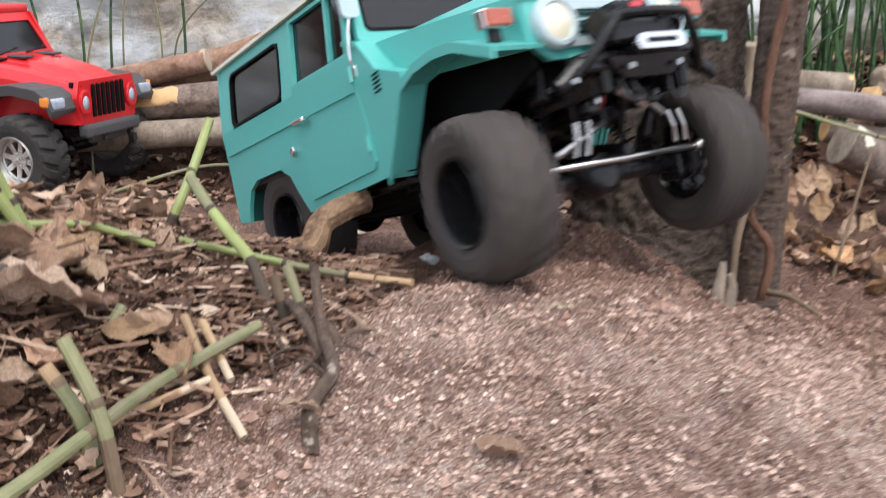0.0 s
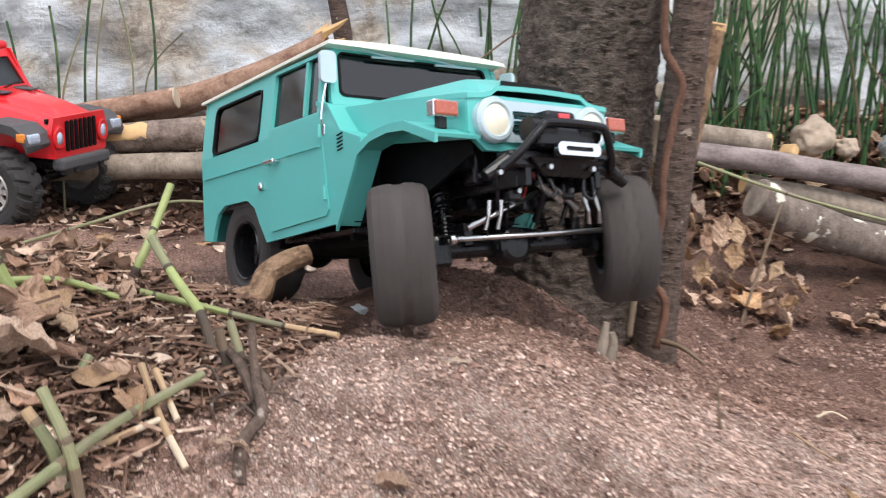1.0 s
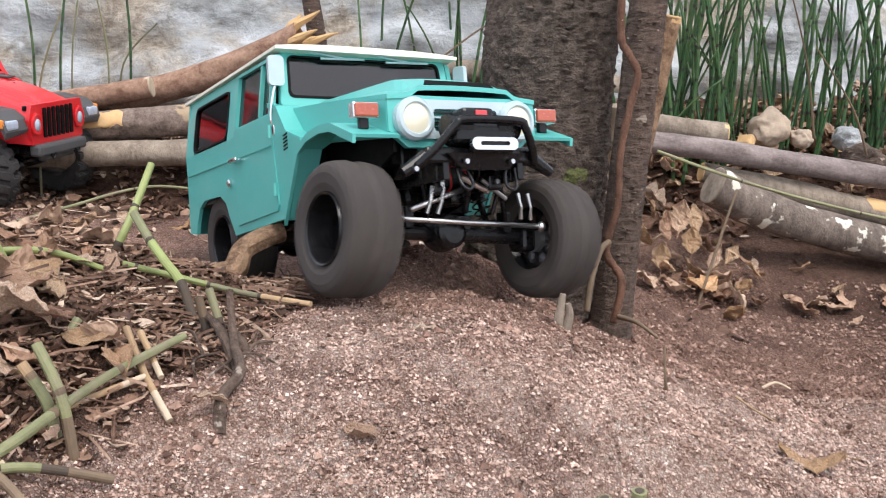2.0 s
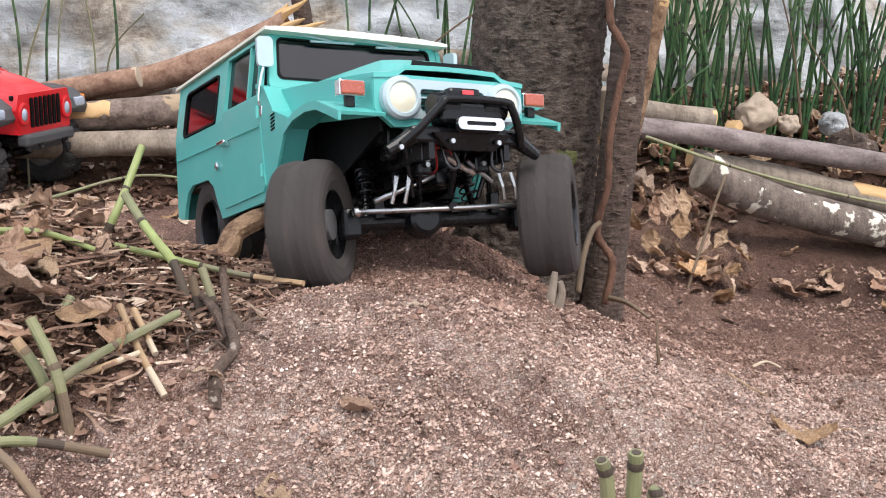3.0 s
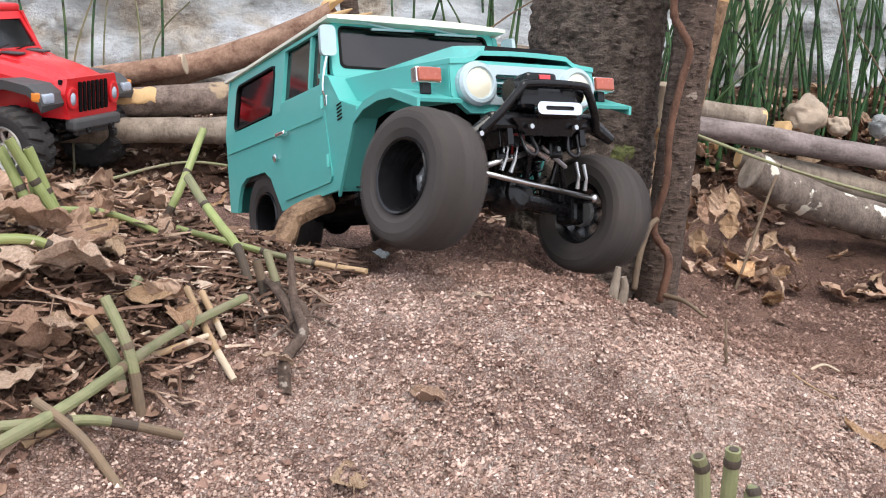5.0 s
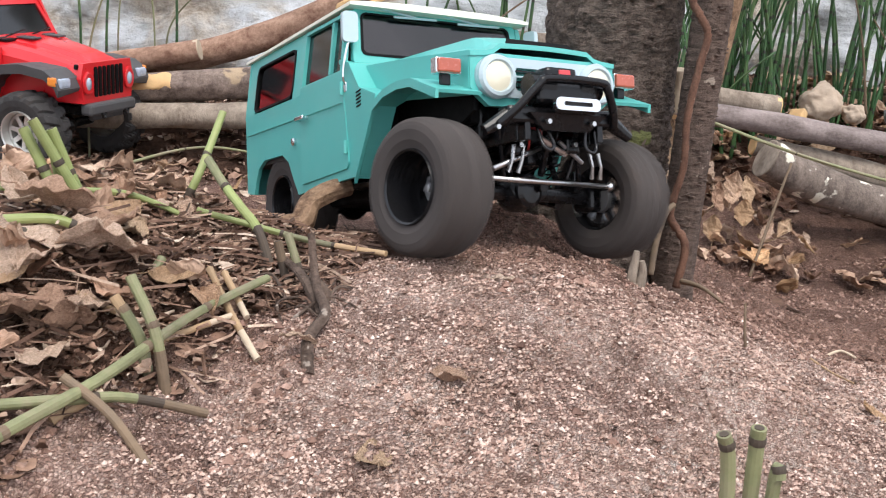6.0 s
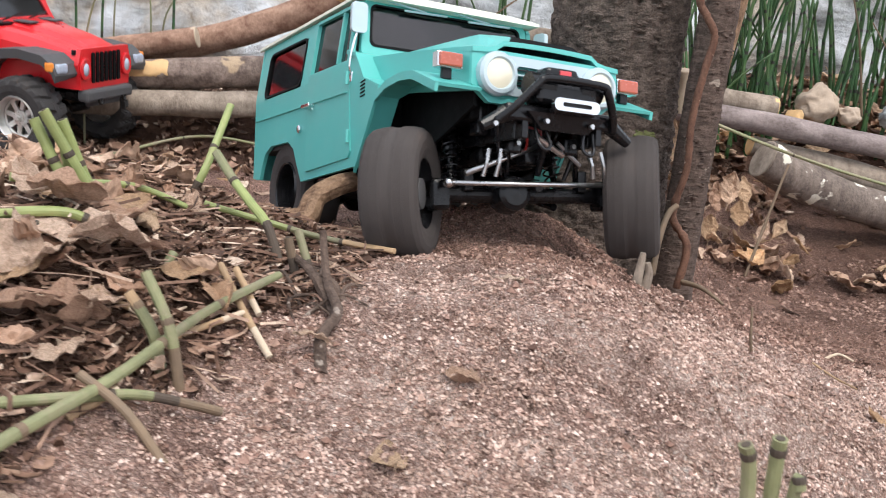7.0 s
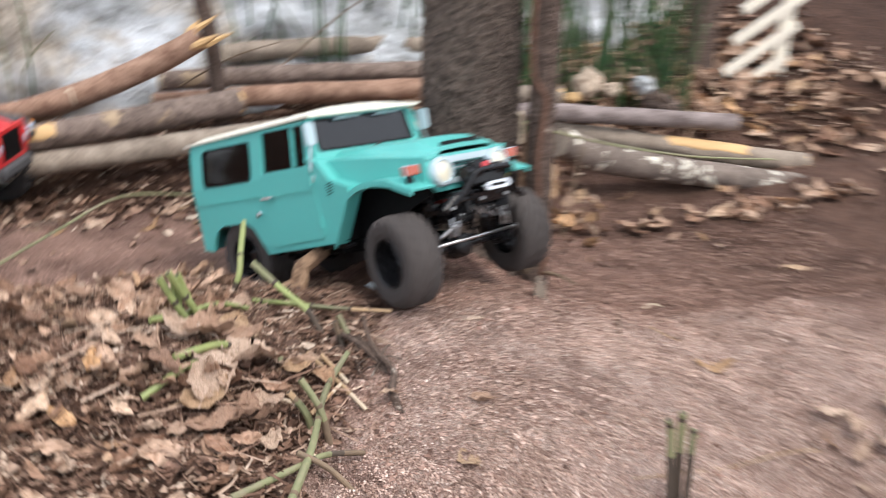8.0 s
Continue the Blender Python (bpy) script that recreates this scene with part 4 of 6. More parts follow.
    for x0, x1 in ((0.050, 0.004), (-0.020, -0.068)):
        bm = bmesh.new()
        tube(bm, [(x0, 0.0385, 0.2672), (x1, 0.0385, 0.2685)], 0.0012, 6)
        tube(bm, [((x0 + x1) / 2, 0.0395, 0.2685), (x0 + 0.022, 0.040, 0.2735)], 0.0009, 6)
        part("wiper", bm, SILVER, ws, "thin white wiper")
    bm = bmesh.new()
    tube(bm, [(0.004, 0.052, 0.224), (-0.004, 0.055, 0.2285)], 0.002, 8)
    part("washer_nozzle", bm, BLACK, t)
    # roof
    bm = bmesh.new()
    rows = []
    for i in range(13):
        u = i / 12
        y = -0.236 + 0.282 * u
        e = min(1, 9 * min(u, 1 - u) + 0.35)
        row = []
        for k in range(17):
            w = -1 + k / 8
            row.append((0.0985 * w, y, 0.2715 + 0.004 * u + (0.0095 * (1 - abs(w) ** 3.2)) * e))
        rows.append(row)
    top = [[bm.verts.new(p) for p in r] for r in rows]
    low = [[bm.verts.new((p[0], p[1], 0.2685 + 0.004 * i / 12)) for p in r] for i, r in enumerate(rows)]
    for g in (top, low):
        for a, b in zip(g, g[1:]):
            for k in range(16):
                bm.faces.new((a[k], a[k + 1], b[k + 1], b[k]))
    for k in (0, 16):
        for i in range(12):
            bm.faces.new((top[i][k], top[i + 1][k], low[i + 1][k], low[i][k]))
    for i in (0, 12):
        for k in range(16):
            bm.faces.new((top[i][k], top[i][k + 1], low[i][k + 1], low[i][k]))
    part("roof", bm, CREAM, t, "cream roof", smooth=False)
    # tail, floor, seats
    bm = bmesh.new()
    slab(bm, [(-0.100, 0.119), (0.100, 0.119), (0.103, 0.2065), (-0.103, 0.2065)], lambda u, v, d: Vector((u, -0.229 + d, v)), 0.004)
    frame_band(bm, [(-0.103, 0.2065), (0.103, 0.2065), (0.095, 0.270), (-0.095, 0.270)], [(-0.085, 0.213), (0.085, 0.213), (0.080, 0.262), (-0.080, 0.262)], lambda u, v, d: Vector((u, -0.229 + d, v)), 0.004)
    part("tailgate", bm, TEAL, t)
    bm = bmesh.new()
    slab(bm, [(-0.086, 0.212), (0.086, 0.212), (0.081, 0.263), (-0.081, 0.263)], lambda u, v, d: Vector((u, -0.227 + d, v)), 0.0015)
    part("rear_window", bm, GLASS, t, "smoked glass")
    for s in (1, -1):
        bm = bmesh.new()
        box(bm, (s * 0.096, -0.231, 0.150), (0.010, 0.006, 0.016), 0.001)
        part("tail_lamp", bm, AMBER, t)
    bm = bmesh.new()
    box(bm, (0, -0.085, 0.150), (0.196, 0.280, 0.004))
    box(bm, (0, 0.044, 0.178), (0.150, 0.006, 0.07))
    part("floor_pan", bm, DARKTRIM, t)
    for y, mat in ((-0.175, REDTRIM), (-0.075, DARKTRIM)):
        for s in (1, -1):
            bm = bmesh.new()
            box(bm, (s * 0.045, y, 0.180), (0.065, 0.06, 0.03), 0.006)
            box(bm, (s * 0.045, y - 0.027, 0.215), (0.065, 0.016, 0.075), 0.006)
            part("seat", bm, mat, t)
    # chassis
    for s in (1, -1):
        bm = bmesh.new()
        box(bm, (s * 0.036, 0.0, 0.136), (0.008, 0.44, 0.014), 0.001)
        part("chassis_rail", bm, BLACK, t)
        bm = bmesh.new()
        box(bm, (s * 0.082, 0.0, 0.1085), (0.016, 0.13, 0.006), 0.0015)
        part("rock_slider", bm, BLACK, t)
        for y, z0, z1 in ((0.150, 0.088, 0.165), (-0.128, 0.10, 0.165)):
            bm = bmesh.new()
            a, b = Vector((s * 0.056, y, z0)), Vector((s * 0.046, y - 0.022, z1))
            tube(bm, [a, a.lerp(b, 0.5)], 0.0028, 10)
            tube(bm, [a.lerp(b, 0.42), b], 0.0062, 12)
            part("shock_body", bm, BLACK, t)
            bm = bmesh.new()
            d = (b - a).normalized()
            o = d.orthogonal().normalized()
            coil = [a.lerp(b, 0.12 + 0.0054 * k) + (o * math.cos(0.4 * k) + d.cross(o) * math.sin(0.4 * k)) * 0.0078 for k in range(140)]
            tube(bm, coil, 0.0009, 5)
            part("spring", bm, BLACK, t)
    bm = bmesh.new()
    box(bm, (0, 0.02, 0.128), (0.066, 0.13, 0.018), 0.003)
    tube(bm, [(0, 0.09, 0.112), (0, 0.20, 0.095)], 0.004, 10)
    tube(bm, [(0, -0.05, 0.112), (0, -0.14, 0.100)], 0.004, 10)
    part("gearbox", bm, BLACK, t)
    bm = bmesh.new()
    box(bm, (0, -0.01, 0.110), (0.080, 0.18, 0.014), 0.004)
    part("skid_plate", bm, BLACK, t)
    # plates added behind the belly to keep light out from under the body
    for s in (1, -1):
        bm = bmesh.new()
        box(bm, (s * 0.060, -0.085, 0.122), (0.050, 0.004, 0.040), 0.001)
        part("mud_guard", bm, SEALFILL, t)
    bm = bmesh.new()
    box(bm, (0.004, 0.165, 0.146), (0.040, 0.030, 0.026), 0.003)
    part("steering_servo", bm, REDWIRE, t, "red and black servo")
    for s in (1, -1):
        bm = bmesh.new()
        tube(bm, [(s * 0.040, 0.165, 0.082), (s * 0.036, 0.02, 0.118)], 0.0035, 8)
        part("link_arm", bm, BLACK, t)
        bm = bmesh.new()
        tube(bm, [(s * 0.040, -0.13, 0.092), (s * 0.036, 0.0, 0.116)], 0.0035, 8)
        part("link_arm", bm, BLACK, t)
    # bumper, winch, bull bar
    bm = bmesh.new()
    box(bm, (0, 0.222, 0.149), (0.108, 0.018, 0.014), 0.003)
    slab(bm, [(-0.022, 0.137), (0.022, 0.137), (0.038, 0.150), (-0.038, 0.150)], lambda u, v, d: Vector((u, 0.236 - d - (0.15 - v) * 0.3, v)), 0.004)
    for s in (1, -1):
        tube(bm, [(s * 0.050, 0.224, 0.148), (s * 0.072, 0.222, 0.136)], [0.007, 0.0045], 10)
        box(bm, (s * 0.036, 0.215, 0.140), (0.006, 0.03, 0.022), 0.001)
    bump_p = part("bumper", bm, BLACK, t, "black front bumper")
    bm = bmesh.new()
    pts = curve_points([(0.062, 0.228, 0.140), (0.050, 0.236, 0.152), (0.034, 0.243, 0.170), (0.025, 0.244, 0.1755), (-0.025, 0.244, 0.1755), (-0.034, 0.243, 0.170), (-0.044, 0.237, 0.154), (-0.050, 0.230, 0.142)], 40)
    tube(bm, pts, 0.0034, 10)
    part("bull_bar", bm, BLACK, bump_p, smooth=True)
    for x, tilt in ((0.020, 0.004), (-0.028, -0.003)):
        bm = bmesh.new()
        tube(bm, curve_points([(x - 0.0045, 0.226, 0.140), (x - 0.0055, 0.230 + tilt, 0.126), (x, 0.232 + tilt, 0.121), (x + 0.0055, 0.230 + tilt, 0.126), (x + 0.0045, 0.226, 0.140)], 22), 0.0016, 8)
        part("shackle", bm, BLACKGLOSS, bump_p, "black bow shackle", smooth=True)
    bm = bmesh.new()
    box(bm, (0, 0.226, 0.166), (0.058, 0.022, 0.018), 0.004)
    for s in (1, -1):
        tube(bm, [(s * 0.012, 0.228, 0.172), (s * 0.034, 0.228, 0.172)], 0.0098, 16)
    box(bm, (0.006, 0.227, 0.181), (0.030, 0.018, 0.012), 0.003)
    win = part("winch", bm, BLACK, t, "black winch")
    bm = bmesh.new()
    box(bm, (0.004, 0.2362, 0.1815), (0.011, 0.002, 0.0065), 0.0006)
    part("badge", bm, BADGE, win, "plain red badge")
    bm = bmesh.new()
    frame_band(bm, rounded(-0.022, 0.151, 0.022, 0.161, 0.0045), rounded(-0.014, 0.1545, 0.014, 0.1578, 0.0015), lambda u, v, d: Vector((u, 0.2485 - d, v)), 0.004)
    part("fairlead", bm, CHROME, win, "bright steel fairlead")
    bm = bmesh.new()
    box(bm, (0, 0.2425, 0.155), (0.040, 0.006, 0.012), 0.002)
    part("drum_guard", bm, BLACK, win)
    for x, y, z, sx, sy, sz in ((0.028, 0.196, 0.128, 0.012, 0.020, 0.016), (-0.026, 0.196, 0.130, 0.014, 0.022, 0.014), (0.0, 0.185, 0.120, 0.020, 0.014, 0.012), (0.046, 0.176, 0.150, 0.010, 0.016, 0.030), (-0.046, 0.176, 0.150, 0.010, 0.016, 0.030)):
        bm = bmesh.new()
        box(bm, (x, y, z), (sx, sy, sz), 0.0022)
        part("mount", bm, BLACK, t)
    for a, b, r, mat in (((0.034, 0.205, 0.140), (0.020, 0.180, 0.100), 0.0022, BLACK), ((-0.030, 0.205, 0.140), (-0.052, 0.180, 0.096), 0.0022, BLACK), ((0.012, 0.212, 0.134), (-0.018, 0.206, 0.122), 0.0026, STEEL), ((0.044, 0.200, 0.150), (0.030, 0.186, 0.104), 0.0020, BLACKGLOSS), ((0.0, 0.208, 0.136), (-0.004, 0.190, 0.106), 0.0030, BLACK), ((-0.012, 0.206, 0.132), (-0.040, 0.200, 0.116), 0.0018, GREYMETAL), ((-0.044, 0.200, 0.150), (-0.034, 0.186, 0.104), 0.0020, BLACKGLOSS), ((0.02, 0.19, 0.15), (-0.03, 0.16, 0.15), 0.0016, REDWIRE)):
        bm = bmesh.new()
        tube(bm, [a, Vector(a).lerp(Vector(b), 0.5), b], r, 8)
        part("strut", bm, mat, t)
    for x, y, z in ((0.022, 0.2365, 0.143), (-0.022, 0.2365, 0.143), (0.064, 0.228, 0.138), (0.028, 0.206, 0.128), (-0.026, 0.207, 0.130), (0.046, 0.184, 0.142), (-0.046, 0.184, 0.142)):
        bm = bmesh.new()
        tube(bm, [(x, y, z), (x, y + 0.0035, z)], 0.0022, 6)
        part("bolt", bm, STEEL, t, "bright steel bolt")
    # dark machinery behind the axle, with near-black fill added for the bay's deep shade
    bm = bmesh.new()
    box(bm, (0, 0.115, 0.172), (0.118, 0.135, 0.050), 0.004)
    part("engine_bay", bm, SEALFILL, t)
    # added sheet across the bay: stops the lit background showing through
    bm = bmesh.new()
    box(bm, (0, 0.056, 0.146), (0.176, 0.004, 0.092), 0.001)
    part("firewall", bm, SEALFILL, t)
    # added slabs that close the underside so it stays dark
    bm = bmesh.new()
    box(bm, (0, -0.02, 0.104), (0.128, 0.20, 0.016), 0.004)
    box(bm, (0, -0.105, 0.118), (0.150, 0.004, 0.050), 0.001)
    part("belly_pan", bm, SEALFILL, t)
    bm = bmesh.new()
    box(bm, (0, 0.105, 0.132), (0.060, 0.090, 0.034), 0.005)
    tube(bm, [(0.0, 0.150, 0.134), (0.0, 0.182, 0.130)], [0.019, 0.015], 18)
    part("motor", bm, BLACK, t, "black drive motor")
    for i in range(5):
        bm = bmesh.new()
        x0 = -0.034 + 0.017 * i
        tube(bm, curve_points([(x0, 0.196, 0.152), (x0 + 0.006 * math.sin(2.1 * i), 0.204, 0.138), (x0 * 0.6, 0.188, 0.124), (x0 * 0.4 + 0.01, 0.150, 0.128)], 16), 0.0011, 6)
        part("wire", bm, REDWIRE if i == 3 else BLACK, t, smooth=True)
    # axles
    axles = []
    for front in (True, False):
        bm = bmesh.new()
        tube(bm, [(-0.082, 0, 0), (0.082, 0, 0)], 0.0065, 14)
        bmesh.ops.create_icosphere(bm, subdivisions=3, radius=0.017, matrix=Matrix.Translation((0.014, 0, 0.001)))
        tube(bm, [(0.014, -0.028, 0.005), (0.014, -0.012, 0.003)], [0.006, 0.010], 12)
        for s in (1, -1):
            box(bm, (s * 0.076, 0, 0), (0.016, 0.022, 0.026), 0.004)
            box(bm, (s * 0.052, 0.004, 0.012), (0.008, 0.012, 0.018), 0.001)
        ax = part("front_axle" if front else "rear_axle", bm, BLACK, t)
        if front:
            bm = bmesh.new()
            tube(bm, [(-0.076, 0.026, 0.008), (0.076, 0.026, 0.008)], 0.0022, 10)
            for x in (-0.076, 0.076):
                bmesh.ops.create_icosphere(bm, subdivisions=2, radius=0.0045, matrix=Matrix.Translation((x, 0.026, 0.008)))
            part("tie_rod", bm, STEEL, ax, "bright steel tie rod", smooth=True)
            bm = bmesh.new()
            tube(bm, [(0.060, 0.022, 0.016), (-0.010, 0.018, 0.042)], 0.0024, 10)
            part("drag_link", bm, STEEL, ax, "bright steel drag link", smooth=True)
            bm = bmesh.new()
            lathe(bm, [(0.0, 0.0), (0.0, 0.0145), (0.003, 0.0140), (0.005, 0.0100), (0.006, 0.0)], 24)
            for v in bm.verts:
                v.co = Vector((0.014 + v.co.y, 0.014 + v.co.x, 0.001 + v.co.z))
            part("diff_cover", bm, BLACK, ax)
            for s in (1, -1):
                for dx in (-0.0055, 0.0055):
                    bm = bmesh.new()
                    x0 = 0.040 if s > 0 else -0.060
                    tube(bm, [(x0 + dx, 0.024, 0.014), (x0 + dx - s * 0.002, 0.027, 0.024), (x0 + dx - s * 0.005, 0.026, 0.036)], [0.0021, 0.0015, 0.0019], 8)
                    part("spring_bracket", bm, STEEL, ax, "bright steel bracket")
                bm = bmesh.new()
                box(bm, (s * 0.074, 0.016, 0.008), (0.010, 0.022, 0.006), 0.001)
                part("steering_arm", bm, BLACK, ax)
        else:
            ax.matrix_basis = pose(0, -0.138, 0.101)
        axles.append(ax)
    wheels = []
    for x, y, z in ((0.105, 0.18, 0.09), (-0.105, 0.18, 0.09), (0.074, -0.138, 0.102), (-0.074, -0.138, 0.100)):
        wheels.append(wheel("wheel", t, pose(x, y, z, 0, 0, 0 if x > 0 else 180), RUBBER, BLACKGLOSS, GREYMETAL if y > 0 else BLACKGLOSS, 0.0026, dish=-0.011))
    return t, axles, wheels


TRUCK, AXLES, WHEELS = teal_truck()


# ---- the red car ----
JEEP_POSE = pose(-0.662, 1.4964, -0.067, -1.6, 3.1, 249.5) @ Matrix.Scale(0.94, 4)


def red_car():
    t = thing("toy_jeep", "red toy off-roader with black flares parked on the soil", "toy car", m=JEEP_POSE)
    def half(y):
        return 0.082 if y < 0.06 else 0.082 - (y - 0.06) * 0.13
    bm = bmesh.new()
    rows = []
    for i in range(13):
        u = i / 12
        y = 0.045 + 0.168 * u
        hw = half(y)
        rows.append([(hw * w, y, 0.172 - 0.020 * u ** 1.6 - 0.004 * w * w - 0.010 * max(0, abs(w) - 0.86) / 0.14 + 0.0045 * (1 - sst(0.42, 0.56, abs(w))) * (1 - sst(0.85, 1.0, u))) for w in [(-1 + k / 9) for k in range(19)]])
    top = [[bm.verts.new(p) for p in r] for r in rows]
    low = [[bm.verts.new((p[0], p[1], 0.108)) for p in r] for r in rows]
    for a, b in zip(top, top[1:]):
        for k in range(18):
            bm.faces.new((a[k], a[k + 1], b[k + 1], b[k]))
    for k in (0, 18):
        for i in range(12):
            bm.faces.new((top[i][k], top[i + 1][k], low[i + 1][k], low[i][k]))
    for i in (0, 12):
        for k in range(18):
            bm.faces.new((top[i][k], top[i][k + 1], low[i][k + 1], low[i][k]))
    part("bonnet", bm, RED, t, smooth=False)
    for s in (1, -1):
        bm = bmesh.new()
        box(bm, (s * 0.030, 0.085, 0.1755), (0.020, 0.034, 0.003), 0.001)
        part("bonnet_vent", bm, GREYPLASTIC, t)
        bm = bmesh.new()
        box(bm, (s * 0.058, 0.198, 0.151), (0.005, 0.006, 0.005), 0.001)
        part("bonnet_latch", bm, BLACK, t)
        bm = bmesh.new()
        slab(bm, [(-0.22, 0.095), (-0.20, 0.095), (-0.195, 0.125), (-0.175, 0.14), (-0.115, 0.14), (-0.095, 0.095), (0.065, 0.095), (0.075, 0.12), (0.075, 0.165), (0.045, 0.172), (-0.22, 0.172)], lambda u, v, d: Vector((s * (0.086 - d), u, v)), 0.005)
        frame_band(bm, [(-0.22, 0.172), (0.045, 0.172), (0.020, 0.235), (-0.215, 0.235)], [(-0.205, 0.176), (0.032, 0.176), (0.012, 0.228), (-0.203, 0.228)], lambda u, v, d: Vector((s * (0.086 - (v - 0.17) * 0.18 - d), u, v)), 0.005)
        slab(bm, [(-0.07, 0.174), (-0.058, 0.174), (-0.058, 0.23), (-0.07, 0.23)], lambda u, v, d: Vector((s * (0.086 - (v - 0.17) * 0.18 - d), u, v)), 0.005)
        part("side_panel", bm, RED, t)
        bm = bmesh.new()
        slab(bm, [(-0.205, 0.176), (0.032, 0.176), (0.012, 0.228), (-0.203, 0.228)], lambda u, v, d: Vector((s * (0.083 - (v - 0.17) * 0.18 - d), u, v)), 0.0015)
        part("side_window", bm, GLASS, t, "smoked glass")
        for yc in (0.138, -0.145):
            prof = [(-0.075, 0.108), (-0.062, 0.138), (-0.040, 0.150), (0.0, 0.153), (0.045, 0.150), (0.066, 0.142), (0.072, 0.132)]
            bm = bmesh.new()
            top = [[bm.verts.new((s * x, yc + y, z)) for x in (0.062, 0.117)] for y, z in prof]
            low = [[bm.verts.new((s * x, yc + y * 0.95, z - (0.009 if x > 0.1 else 0.004))) for x in (0.062, 0.115)] for y, z in prof]
            for g in (top, low):
                for a, b in zip(g, g[1:]):
                    bm.faces.new((a[0], a[1], b[1], b[0]))
            for k in (0, 1):
                for i in range(len(prof) - 1):
                    bm.faces.new((top[i][k], top[i + 1][k], low[i + 1][k], low[i][k]))
            for i in (0, -1):
                bm.faces.new((top[i][0], top[i][1], low[i][1], low[i][0]))
            fl = part("fender_flare", bm, GREYPLASTIC, t, "dark grey plastic flare")
            if yc > 0:
                bm = bmesh.new()
                box(bm, (s * 0.099, yc + 0.068, 0.138), (0.024, 0.010, 0.010), 0.003)
                part("marker_lamp", bm, CLEARLENS, fl, "clear marker lamp")
                bm = bmesh.new()
                box(bm, (s * 0.1155, yc + 0.060, 0.140), (0.004, 0.016, 0.009), 0.002)
                part("side_marker", bm, ORANGE, fl, "orange side marker")
        bm = bmesh.new()
        lathe(bm, [(0.0, 0.0), (0.0, 0.0125), (0.003, 0.0125), (0.004, 0.0105), (0.002, 0.0)], 24)
        for v in bm.verts:
            v.co = Vector((s * 0.0525 + v.co.y, 0.214 + v.co.x, 0.135 + v.co.z))
        hd = part("headlight", bm, RED, t)
        bm = bmesh.new()
        lathe(bm, [(0.0, 0.0072), (0.002, 0.006), (0.003, 0.0)], 24)
        for v in bm.verts:
            v.co = Vector((s * 0.0525 + v.co.y, 0.2165 + v.co.x, 0.135 + v.co.z))
        part("lens", bm, CLEARLENS, hd, "clear bluish lens", smooth=True)
    bm = bmesh.new()
    slab(bm, [(-0.062, 0.110), (0.062, 0.110), (0.067, 0.140), (0.060, 0.155), (-0.060, 0.155), (-0.067, 0.140)], lambda u, v, d: Vector((u, 0.2155 - d - 0.002 * (u / 0.06) ** 2, v)), 0.008)
    gr = part("grille", bm, RED, t)
    for i in range(7):
        bm = bmesh.new()
        slab(bm, rounded(-0.0031, 0.117, 0.0031, 0.151, 0.0024, 3), lambda u, v, d: Vector((u + (i - 3) * 0.0108, 0.2165 - d, v)), 0.003)
        part("slot", bm, SEALFILL, gr, "black grille slot")
    bm = bmesh.new()
    box(bm, (0, 0.214, 0.098), (0.118, 0.022, 0.020), 0.005)
    box(bm, (0, 0.208, 0.085), (0.080, 0.010, 0.014), 0.003)
    bp = part("bumper", bm, GREYPLASTIC, t, "dark grey plastic bumper")
    for s in (1, -1):
        bm = bmesh.new()
        pts = [(s * 0.030 + 0.005 * math.cos(a), 0.227, 0.092 + 0.008 * math.sin(a)) for a in np.linspace(3.1, 6.3, 10)]
        tube(bm, pts, 0.0016, 8)
        part("tow_hook", bm, BLACK, bp)
    bm = bmesh.new()
    def scr(u, v, d):
        return Vector((u, 0.050 - (v - 0.17) * 0.55 - d, v))
    frame_band(bm, [(-0.084, 0.170), (0.084, 0.170), (0.073, 0.234), (-0.073, 0.234)], [(-0.073, 0.177), (0.073, 0.177), (0.065, 0.222), (-0.065, 0.222)], scr, 0.008)
    wf = part("windscreen_frame", bm, RED, t)
    bm = bmesh.new()
    slab(bm, [(-0.074, 0.176), (0.074, 0.176), (0.066, 0.223), (-0.066, 0.223)], lambda u, v, d: scr(u, v, d + 0.003), 0.0015)
    part("pane", bm, GLASS, wf, "smoked windscreen glass")
    for x in (0.05, -0.01):
        bm = bmesh.new()
        tube(bm, [(x, 0.058, 0.176), (x - 0.052, 0.050, 0.184)], 0.0013, 6)
        part("wiper", bm, BLACK, wf)
    bm = bmesh.new()
    box(bm, (0, 0.062, 0.1715), (0.13, 0.016, 0.004), 0.001)
    part("cowl", bm, BLACK, t)
    bm = bmesh.new()
    box(bm, (0, -0.100, 0.240), (0.146, 0.232, 0.014), 0.005)
    part("roof", bm, RED, t)
    bm = bmesh.new()
    box(bm, (0, -0.216, 0.165), (0.160, 0.008, 0.145), 0.003)
    part("tailgate", bm, RED, t)
    bm = bmesh.new()
    box(bm, (0, -0.08, 0.145), (0.158, 0.26, 0.06), 0.004)
    part("interior", bm, DARKTRIM, t)
    for s in (1, -1):
        bm = bmesh.new()
        box(bm, (s * 0.034, 0.0, 0.092), (0.010, 0.42, 0.016), 0.002)
        part("chassis_rail", bm, BLACK, t)
        bm = bmesh.new()
        tube(bm, [(s * 0.05, 0.138, 0.062), (s * 0.045, 0.125, 0.13)], 0.0065, 10)
        part("shock_absorber", bm, BLACK, t)
        bm = bmesh.new()
        box(bm, (s * 0.080, -0.01, 0.088), (0.016, 0.15, 0.010), 0.002)
        part("rock_slider", bm, BLACK, t)
    for ob in t.children_recursive:
        for v in ob.data.vertices:
            v.co.z += 0.024 * sst(0.12, 0.175, v.co.z)
